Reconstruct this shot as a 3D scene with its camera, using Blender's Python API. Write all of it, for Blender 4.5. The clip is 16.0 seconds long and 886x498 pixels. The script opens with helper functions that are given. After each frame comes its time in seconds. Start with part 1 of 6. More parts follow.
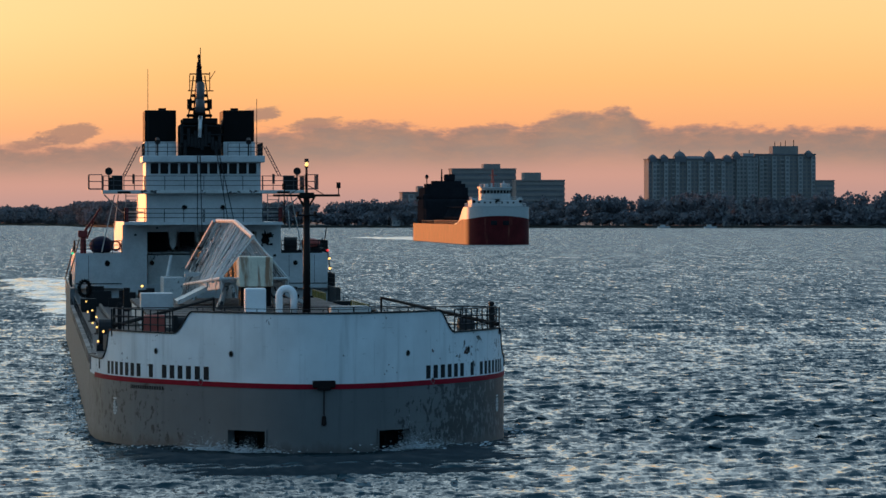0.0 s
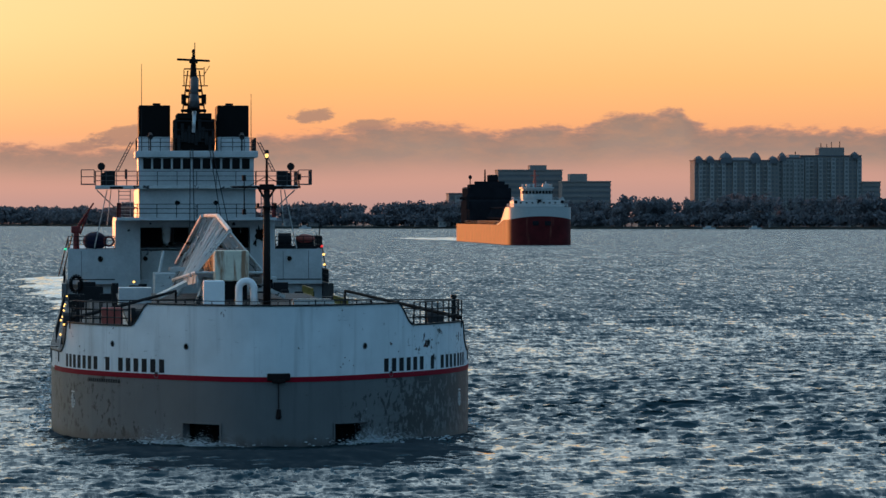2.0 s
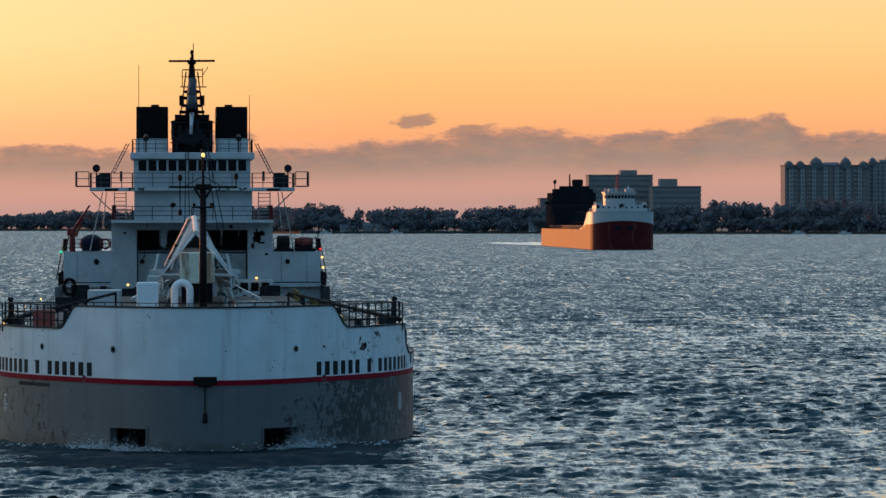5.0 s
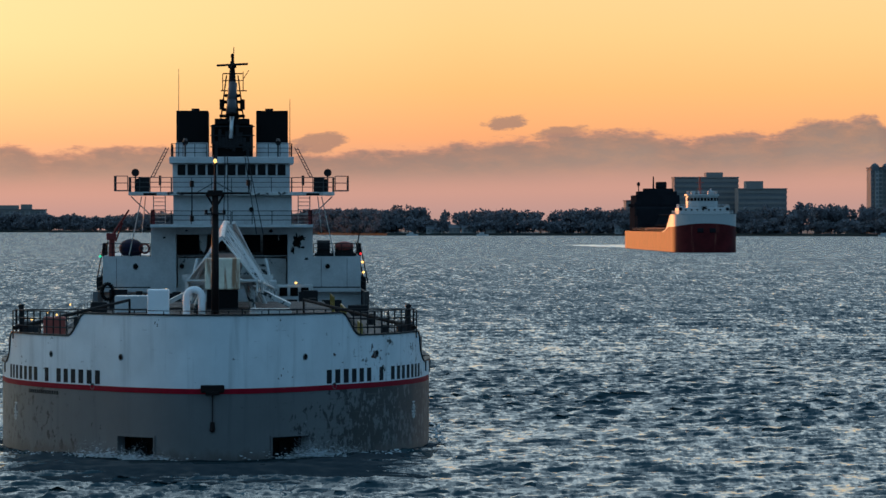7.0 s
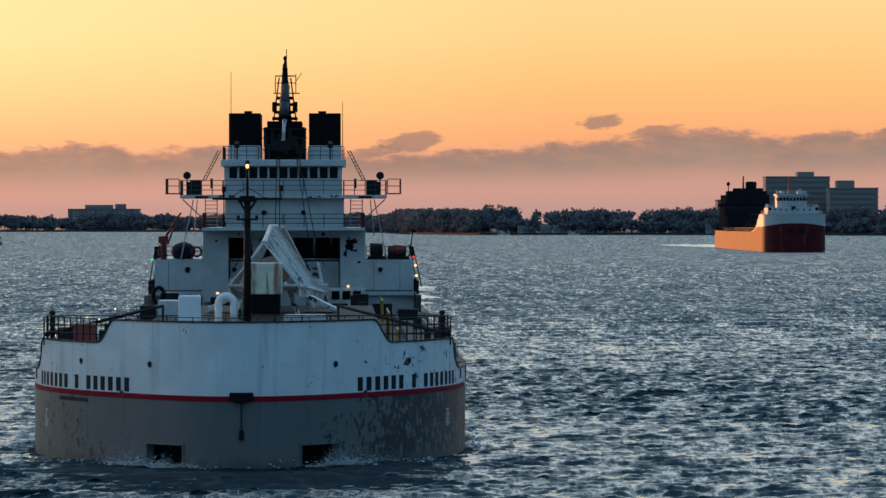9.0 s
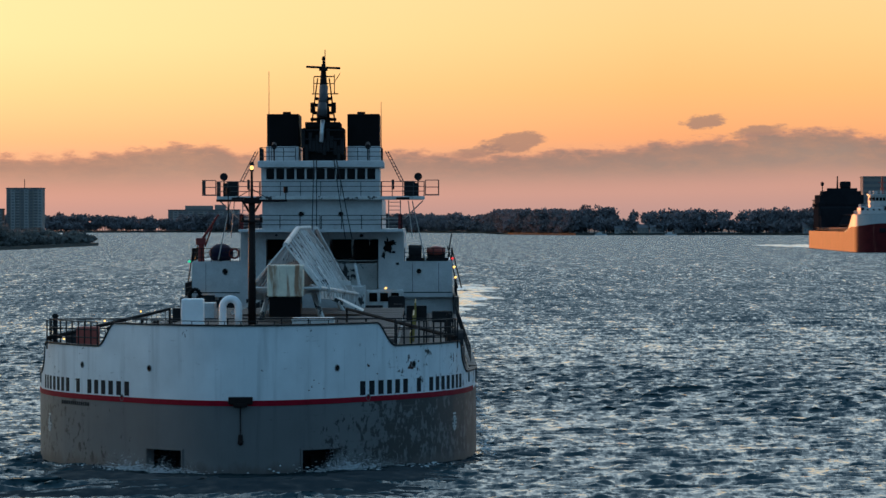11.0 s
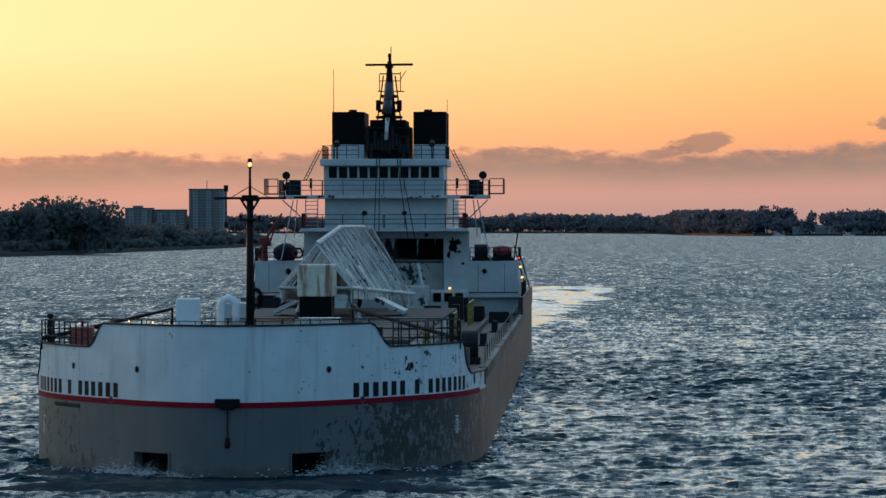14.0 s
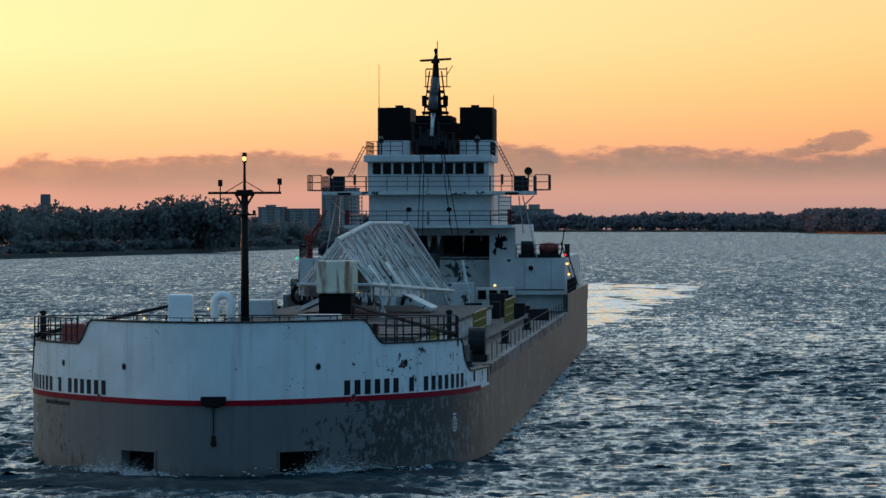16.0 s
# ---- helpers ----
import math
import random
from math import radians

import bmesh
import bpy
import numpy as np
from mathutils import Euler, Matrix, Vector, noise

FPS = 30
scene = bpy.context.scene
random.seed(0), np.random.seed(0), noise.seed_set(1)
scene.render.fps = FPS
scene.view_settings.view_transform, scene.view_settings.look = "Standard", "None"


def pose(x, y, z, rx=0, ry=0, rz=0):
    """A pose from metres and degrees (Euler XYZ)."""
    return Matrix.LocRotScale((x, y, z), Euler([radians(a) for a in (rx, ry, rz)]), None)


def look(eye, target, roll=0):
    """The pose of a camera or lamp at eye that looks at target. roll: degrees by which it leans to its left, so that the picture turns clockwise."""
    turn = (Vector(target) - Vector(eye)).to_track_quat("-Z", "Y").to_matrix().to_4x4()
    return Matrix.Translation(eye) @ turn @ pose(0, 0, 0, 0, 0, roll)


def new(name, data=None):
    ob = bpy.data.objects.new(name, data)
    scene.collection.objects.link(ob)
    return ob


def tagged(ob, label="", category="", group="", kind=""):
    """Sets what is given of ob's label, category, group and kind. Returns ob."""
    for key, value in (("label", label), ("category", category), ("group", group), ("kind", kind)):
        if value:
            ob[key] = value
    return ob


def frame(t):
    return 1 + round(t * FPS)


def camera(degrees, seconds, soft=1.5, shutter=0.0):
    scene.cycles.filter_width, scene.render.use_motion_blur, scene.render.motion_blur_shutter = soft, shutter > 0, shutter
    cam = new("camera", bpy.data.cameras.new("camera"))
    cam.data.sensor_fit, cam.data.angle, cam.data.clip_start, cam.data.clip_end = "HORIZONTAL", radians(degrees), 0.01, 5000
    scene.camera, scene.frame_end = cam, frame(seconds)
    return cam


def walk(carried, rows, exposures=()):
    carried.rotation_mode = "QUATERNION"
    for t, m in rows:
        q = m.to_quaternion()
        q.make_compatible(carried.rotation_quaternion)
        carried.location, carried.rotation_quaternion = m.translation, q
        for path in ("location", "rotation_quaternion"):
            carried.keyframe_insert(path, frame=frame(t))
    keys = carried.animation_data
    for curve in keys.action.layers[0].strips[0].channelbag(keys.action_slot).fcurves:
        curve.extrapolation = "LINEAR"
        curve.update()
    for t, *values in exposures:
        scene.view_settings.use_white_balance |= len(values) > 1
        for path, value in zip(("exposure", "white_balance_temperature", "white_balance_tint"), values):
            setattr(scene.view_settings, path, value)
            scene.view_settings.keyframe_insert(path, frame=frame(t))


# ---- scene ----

# ---------- camera: rows of seconds, place and turn relative to the ship ----------
PATH = [
    (0, -13.02, -168.86, 10.81, -6.246, -0.538, -0.076),
    (0.5, -12.01, -168.62, 10.68, -6.058, -0.524, -0.014),
    (1, -10.95, -168.33, 10.55, -5.876, -0.526, -0.096),
    (1.5, -9.86, -167.95, 10.44, -5.689, -0.526, -0.073),
    (2, -8.75, -167.54, 10.34, -5.522, -0.512, -0.038),
    (2.5, -7.55, -167.16, 10.24, -5.346, -0.510, -0.039),
    (3, -6.32, -166.72, 10.16, -5.135, -0.505, -0.054),
    (3.5, -5.11, -166.24, 10.10, -4.903, -0.497, -0.024),
    (6, 0.77, -163.75, 10.15, -3.494, -0.401, -0.022),
    (6.5, 1.44, -163.42, 10.25, -3.172, -0.412, 0.027),
    (7, 1.94, -163.07, 10.34, -2.863, -0.403, -0.004),
    (7.5, 2.33, -162.71, 10.41, -2.551, -0.416, 0.000),
    (8, 2.83, -162.33, 10.47, -2.234, -0.418, -0.018),
    (8.5, 3.50, -161.93, 10.56, -1.909, -0.419, -0.044),
    (9, 4.25, -161.54, 10.64, -1.595, -0.416, -0.024),
    (11.5, 9.05, -158.82, 10.71, 0.127, -0.409, -0.102),
    (12, 10.18, -158.07, 10.69, 0.531, -0.416, -0.102),
    (12.5, 11.34, -157.40, 10.65, 0.926, -0.417, -0.126),
    (13, 12.56, -156.76, 10.62, 1.351, -0.414, -0.100),
    (13.5, 13.78, -156.08, 10.59, 1.765, -0.405, -0.103),
    (14, 15.00, -155.35, 10.57, 2.194, -0.392, -0.095),
    (14.5, 16.24, -154.60, 10.52, 2.623, -0.391, -0.104),
    (15, 17.50, -153.86, 10.47, 3.052, -0.393, -0.122),
    (15.5, 18.78, -153.09, 10.42, 3.496, -0.396, -0.111),
    (16, 20.07, -152.32, 10.38, 3.969, -0.404, -0.154),
]
SHIP = [(0, 0.0, 0.0, 0.0), (2, 0.008, -10.0, 0.091), (4, 0.032, -20.0, 0.19), (6, 0.076, -30.0, 0.31), (8, 0.146, -40.0, 0.49),
        (10, 0.248, -50.0, 0.708), (12, 0.395, -60.0, 0.976), (14, 0.591, -70.0, 1.28), (16, 0.844, -80.0, 1.62)]


def ship_pose(t):
    """The freighter's pose: its bow at the waterline, heading -y."""
    ts = [r[0] for r in SHIP]
    return pose(*[float(np.interp(t, ts, [r[k] for r in SHIP])) for k in (1, 2)], 0, 0, 0, float(np.interp(t, ts, [r[3] for r in SHIP])))


cam = camera(13.58, 16.0, soft=1.5)
walk(cam, [(t, ship_pose(t) @ pose(x, y, z, 90 + pitch, 0, yaw) @ pose(0, 0, 0, 0, 0, roll)) for t, x, y, z, yaw, pitch, roll in PATH])

# ---------- sky and sun ----------
SUN_AZ, SUN_EL = -24.0, 1.2          # degrees from +y towards +x, degrees up
GLOW_AZ = -34.0
scene.view_settings.exposure = 0.0


def math_node(tree, op, a, b=None, clamp=False):
    n = tree.nodes.new("ShaderNodeMath")
    n.operation, n.use_clamp = op, clamp
    for i, v in enumerate((a, b)):
        if v is None:
            continue
        if isinstance(v, (int, float)):
            n.inputs[i].default_value = v
        else:
            tree.links.new(v, n.inputs[i])
    return n.outputs[0]


def ramp(tree, fac, stops, mode="LINEAR"):
    n = tree.nodes.new("ShaderNodeValToRGB")
    n.color_ramp.interpolation = mode
    el = n.color_ramp.elements
    while len(el) < len(stops):
        el.new(0.5)
    for e, (p, c) in zip(el, stops):
        e.position, e.color = p, (*(c if isinstance(c, tuple) else (c, c, c)), 1)
    tree.links.new(fac, n.inputs[0])
    return n.outputs[0]


def mix(tree, fac, a, b, blend="MIX"):
    n = tree.nodes.new("ShaderNodeMix")
    n.data_type, n.blend_type = "RGBA", blend
    for sock, v in ((n.inputs[0], fac), (n.inputs[6], a), (n.inputs[7], b)):
        if isinstance(v, (int, float)):
            sock.default_value = v
        elif isinstance(v, tuple):
            sock.default_value = (*v, 1)
        else:
            tree.links.new(v, sock)
    return n.outputs[2]


def noise_fac(tree, vector, scale, detail=4.0, rough=0.55, stretch=None):
    if stretch:
        m = tree.nodes.new("ShaderNodeMapping")
        m.inputs["Scale"].default_value = stretch
        tree.links.new(vector, m.inputs["Vector"])
        vector = m.outputs[0]
    n = tree.nodes.new("ShaderNodeTexNoise")
    n.inputs["Scale"].default_value, n.inputs["Detail"].default_value, n.inputs["Roughness"].default_value = scale, detail, rough
    tree.links.new(vector, n.inputs["Vector"])
    return n.outputs["Fac"]


def build_world():
    world = bpy.data.worlds.new("sunset_sky")
    scene.world = world
    world.use_nodes = True
    w = world.node_tree
    w.nodes.clear()
    out, bg = w.nodes.new("ShaderNodeOutputWorld"), w.nodes.new("ShaderNodeBackground")
    w.links.new(bg.outputs[0], out.inputs[0])
    tc = w.nodes.new("ShaderNodeTexCoord").outputs["Generated"]
    sep = w.nodes.new("ShaderNodeSeparateXYZ")
    w.links.new(tc, sep.inputs[0])
    dx, dy, dz = sep.outputs
    up = math_node(w, "MAXIMUM", dz, 0.0)
    e = math_node(w, "POWER", up, 0.5)                       # 0.24 at 3.3 degrees, 0.42 at 10, 0.71 at 30
    # towards the glow
    glow = ramp(w, e, [(0.0, (0.38, 0.26, 0.255)), (0.06, (0.48, 0.30, 0.28)), (0.11, (0.60, 0.325, 0.265)), (0.15, (0.90, 0.395, 0.19)), (0.19, (0.97, 0.51, 0.20)),
                       (0.225, (0.98, 0.61, 0.255)), (0.26, (0.96, 0.66, 0.31)), (0.34, (0.92, 0.88, 0.72)), (0.43, (0.85, 0.97, 1.00)),
                       (0.55, (0.87, 1.10, 1.23)), (0.70, (0.63, 0.86, 1.03)), (1.0, (0.28, 0.44, 0.62))])
    cool = ramp(w, e, [(0.0, (0.115, 0.25, 0.38)), (0.3, (0.15, 0.345, 0.54)), (0.6, (0.155, 0.365, 0.58)), (1.0, (0.165, 0.33, 0.54))])
    gx, gy = math.sin(radians(GLOW_AZ)), math.cos(radians(GLOW_AZ))
    dot = math_node(w, "ADD", math_node(w, "MULTIPLY", dx, gx), math_node(w, "MULTIPLY", dy, gy))
    side = ramp(w, math_node(w, "ADD", math_node(w, "MULTIPLY", dot, 0.5), 0.5), [(0.58, 0.0), (0.80, 1.0)], "EASE")
    sky = mix(w, side, cool, glow)
    # brighter and yellower towards the sun
    near = ramp(w, dot, [(0.80, 0.0), (1.0, 1.0)])
    near = math_node(w, "MULTIPLY", near, ramp(w, e, [(0.10, 0.0), (0.22, 1.0), (0.30, 0.8), (0.5, 0.0)]))
    sky = mix(w, near, sky, (1.15, 0.98, 0.52), "MIX")
    # low bank of cloud
    az = math_node(w, "DIVIDE", dx, math_node(w, "MAXIMUM", dy, 0.02))
    comb = w.nodes.new("ShaderNodeCombineXYZ")
    w.links.new(az, comb.inputs[0])
    w.links.new(dz, comb.inputs[1])
    big = noise_fac(w, comb.outputs[0], 1.0, 2.0, 0.5, (9.0, 10.0, 1.0))
    fine = noise_fac(w, comb.outputs[0], 1.0, 6.0, 0.66, (120.0, 330.0, 1.0))
    lump = noise_fac(w, comb.outputs[0], 1.0, 4.0, 0.55, (60.0, 130.0, 1.0))
    # the bank's upper edge along the horizon: bearing, height
    crest = [(-0.217, 159), (-0.2075, 186), (-0.199, 172), (-0.183, 174), (-0.145, 198), (-0.137, 180), (-0.105, 184), (-0.083, 216), (-0.071, 200), (-0.0645, 186), (-0.0465, 205),
             (-0.0313, 207), (-0.0245, 187), (-0.0085, 188), (0.0036, 184), (0.030, 200), (0.063, 226), (0.0887, 254), (0.0975, 250), (0.110, 219), (0.1236, 252), (0.134, 236), (0.1418, 272), (0.154, 277),
             (0.160, 288), (0.164, 246), (0.172, 230), (0.1874, 240), (0.2056, 231), (0.228, 228)]
    slope = ramp(w, math_node(w, "ADD", math_node(w, "MULTIPLY", az, 2.0), 0.5), [(0.5 + 2.0 * a, h * 0.001) for a, h in crest])
    slope = math_node(w, "MULTIPLY", slope, 0.1)
    top = math_node(w, "ADD", slope, math_node(w, "ADD", math_node(w, "MULTIPLY", math_node(w, "SUBTRACT", lump, 0.5), 0.0035),
                                               math_node(w, "MULTIPLY", math_node(w, "SUBTRACT", fine, 0.5), 0.0075)))
    over = math_node(w, "SUBTRACT", top, dz)
    upper = ramp(w, math_node(w, "ADD", math_node(w, "MULTIPLY", over, 100.0), 0.5), [(0.43, 0.0), (0.62, 1.0)], "EASE")
    low = math_node(w, "ADD", ramp(w, math_node(w, "ADD", math_node(w, "MULTIPLY", az, 1.8), 0.5), [(0.2, 0.0090), (0.45, 0.0110), (0.6, 0.0130)]), math_node(w, "MULTIPLY", math_node(w, "SUBTRACT", big, 0.5), 0.010))
    lower = ramp(w, math_node(w, "ADD", math_node(w, "MULTIPLY", math_node(w, "SUBTRACT", dz, low), 80.0), 0.5), [(0.15, 0.0), (0.85, 1.0)], "EASE")
    front = ramp(w, dy, [(0.2, 0.0), (0.5, 1.0)])
    cover = math_node(w, "MULTIPLY", math_node(w, "MULTIPLY", upper, lower), front)
    cover = math_node(w, "MULTIPLY", cover, ramp(w, fine, [(0.25, 0.72), (0.6, 0.95)]))
    grey = ramp(w, math_node(w, "MULTIPLY", over, 60.0), [(0.0, (0.46, 0.235, 0.19)), (0.14, (0.235, 0.185, 0.18)), (0.45, (0.265, 0.22, 0.205)), (0.8, (0.33, 0.245, 0.23))])
    sky = mix(w, cover, sky, grey)
    # torn scraps above the bank: bearing, height, half width, half height
    ragged = math_node(w, "MULTIPLY", math_node(w, "SUBTRACT", fine, 0.5), 6.0)
    for a, h, hw, hh in ((0.008, 0.0212, 0.0085, 0.0026), (0.060, 0.0272, 0.0055, 0.0022), (-0.0005, 0.0192, 0.007, 0.0015), (0.075, 0.0245, 0.007, 0.0016)):
        ex = math_node(w, "DIVIDE", math_node(w, "SUBTRACT", az, a), hw)
        ey = math_node(w, "DIVIDE", math_node(w, "SUBTRACT", math_node(w, "SUBTRACT", dz, h), math_node(w, "MULTIPLY", math_node(w, "SUBTRACT", az, a), 0.12)), hh)
        r2 = math_node(w, "ADD", math_node(w, "ADD", math_node(w, "MULTIPLY", ex, ex), math_node(w, "MULTIPLY", ey, ey)), ragged)
        near_scrap = math_node(w, "MULTIPLY", ramp(w, math_node(w, "MULTIPLY", r2, 0.5), [(0.15, 0.8), (0.75, 0.0)], "EASE"), front)
        sky = mix(w, near_scrap, sky, (0.27, 0.185, 0.175))
    # physical sky under it all
    phys = w.nodes.new("ShaderNodeTexSky")
    phys.sky_type, phys.sun_disc = "NISHITA", False
    phys.sun_elevation, phys.sun_rotation = radians(SUN_EL), radians(SUN_AZ)
    sky = mix(w, 0.02, sky, phys.outputs[0], "ADD")
    w.links.new(sky, bg.inputs[0])
    bg.inputs[1].default_value = 1.0


build_world()
sun = new("sun", bpy.data.lights.new("sun", "SUN"))
sun.data.energy, sun.data.angle, sun.data.color = 2.2, radians(0.6), (1.0, 0.32, 0.09)
sun.matrix_world = look((0, 0, 0), (-math.sin(radians(SUN_AZ)) * math.cos(radians(SUN_EL)), -math.cos(radians(SUN_AZ)) * math.cos(radians(SUN_EL)), -math.sin(radians(SUN_EL))))


# ---------- materials ----------
def material(name, base, rough=0.6, metal=0.0, grain=0.0, scale=3.0, spots=None, bump=0.0, bump_scale=20.0, spec=0.5, streak=None):
    """A plain procedural surface: base colour with variation at two scales, spots of another colour, upright streaks, bump."""
    m = bpy.data.materials.new(name)
    m.use_nodes = True
    t = m.node_tree
    b = t.nodes["Principled BSDF"]
    b.inputs["Roughness"].default_value, b.inputs["Metallic"].default_value = rough, metal
    b.inputs["Specular IOR Level"].default_value = spec
    tc = t.nodes.new("ShaderNodeTexCoord").outputs["Object"]
    col = t.nodes.new("ShaderNodeRGB")
    col.outputs[0].default_value = (*base, 1)
    col = col.outputs[0]
    if grain:
        f1, f2 = noise_fac(t, tc, scale, 5), noise_fac(t, tc, scale * 7, 3)
        f = math_node(t, "ADD", math_node(t, "MULTIPLY", f1, 0.65), math_node(t, "MULTIPLY", f2, 0.35))
        v = ramp(t, f, [(0.3, 1.0 - grain), (0.7, 1.0 + grain * 0.5)])
        col = mix(t, 1.0, col, v, "MULTIPLY")
    if streak:
        colour, amount, sc = streak
        f = noise_fac(t, tc, sc, 5, 0.65, (1.0, 1.0, 0.12))
        col = mix(t, ramp(t, f, [(amount, 0.0), (amount + 0.12, 0.85)]), col, colour)
    if spots:
        colour, amount, sc = spots
        f = noise_fac(t, tc, sc, 6, 0.7)
        g = noise_fac(t, tc, sc * 0.16, 2, 0.5)
        f = math_node(t, "ADD", f, math_node(t, "MULTIPLY", math_node(t, "SUBTRACT", g, 0.5), 0.5))
        col = mix(t, ramp(t, f, [(amount, 0.0), (amount + 0.025, 1.0)]), col, colour)
    t.links.new(col, b.inputs["Base Color"])
    if bump:
        n = t.nodes.new("ShaderNodeBump")
        n.inputs["Strength"].default_value, n.inputs["Distance"].default_value = bump, 0.03
        t.links.new(noise_fac(t, tc, bump_scale, 4), n.inputs["Height"])
        t.links.new(n.outputs[0], b.inputs["Normal"])
    return m


def glowing(name, colour, strength):
    m = bpy.data.materials.new(name)
    m.use_nodes = True
    b = m.node_tree.nodes["Principled BSDF"]
    b.inputs["Base Color"].default_value = (*colour, 1)
    b.inputs["Emission Color"].default_value, b.inputs["Emission Strength"].default_value = (*colour, 1), strength
    return m


def hull_paint(name, base, wear_side):
    """Hull paint: plate seams, scuffs and scratches, worn most on the port bow."""
    m = bpy.data.materials.new(name)
    m.use_nodes = True
    t = m.node_tree
    b = t.nodes["Principled BSDF"]
    b.inputs["Roughness"].default_value = 0.5
    tc = t.nodes.new("ShaderNodeTexCoord").outputs["Object"]
    sep = t.nodes.new("ShaderNodeSeparateXYZ")
    t.links.new(tc, sep.inputs[0])
    col = mix(t, 1.0, base, ramp(t, noise_fac(t, tc, 0.5, 5), [(0.3, 0.88), (0.7, 1.08)]), "MULTIPLY")
    # faint upright runs of dirt
    col = mix(t, ramp(t, noise_fac(t, tc, 1.0, 5, 0.6, (2.2, 2.2, 0.14)), [(0.54, 0.0), (0.76, 0.55)]), col, tuple(c * 0.5 for c in base))
    # chipped patches, wide across and lined up in rows by fender contact
    worn = ramp(t, math_node(t, "ADD", math_node(t, "MULTIPLY", sep.outputs[0], 0.05), 0.5), [(0.12, 0.09), (0.3, 0.0), (0.58, 0.0), (0.72, 0.10), (0.88, 0.19)])
    chips = noise_fac(t, tc, 1.0, 6, 0.72, (2.6, 2.6, 2.0))
    region = noise_fac(t, tc, 0.30, 2, 0.5)
    f = math_node(t, "ADD", math_node(t, "ADD", chips, math_node(t, "MULTIPLY", worn, wear_side)), math_node(t, "MULTIPLY", math_node(t, "SUBTRACT", region, 0.5), 0.35))
    chip = ramp(t, f, [(0.685, 0.0), (0.705, 1.0)])
    rust = mix(t, noise_fac(t, tc, 3.0, 3), (0.010, 0.009, 0.009), (0.026, 0.018, 0.015))
    col = mix(t, chip, col, rust)
    # rust-brown growth along the waterline, ragged above
    line = math_node(t, "ADD", sep.outputs[2], math_node(t, "MULTIPLY", math_node(t, "SUBTRACT", noise_fac(t, tc, 1.0, 5, 0.65, (1.6, 1.6, 0.5)), 0.5), 1.5))
    col = mix(t, ramp(t, line, [(-0.15, 0.8), (0.35, 0.0)]), col, (0.070, 0.055, 0.048))
    # long scrapes
    scr = noise_fac(t, tc, 1.0, 4, 0.6, (0.35, 0.35, 9.0))
    col = mix(t, math_node(t, "MULTIPLY", ramp(t, scr, [(0.60, 0.0), (0.66, 0.8)]), ramp(t, f, [(0.57, 0.0), (0.68, 1.0)])), col, (0.06, 0.05, 0.048))
    t.links.new(col, b.inputs["Base Color"])
    n = t.nodes.new("ShaderNodeBump")
    n.inputs["Strength"].default_value, n.inputs["Distance"].default_value = 0.35, 0.05
    t.links.new(noise_fac(t, tc, 0.9, 3), n.inputs["Height"])
    t.links.new(n.outputs[0], b.inputs["Normal"])
    return m


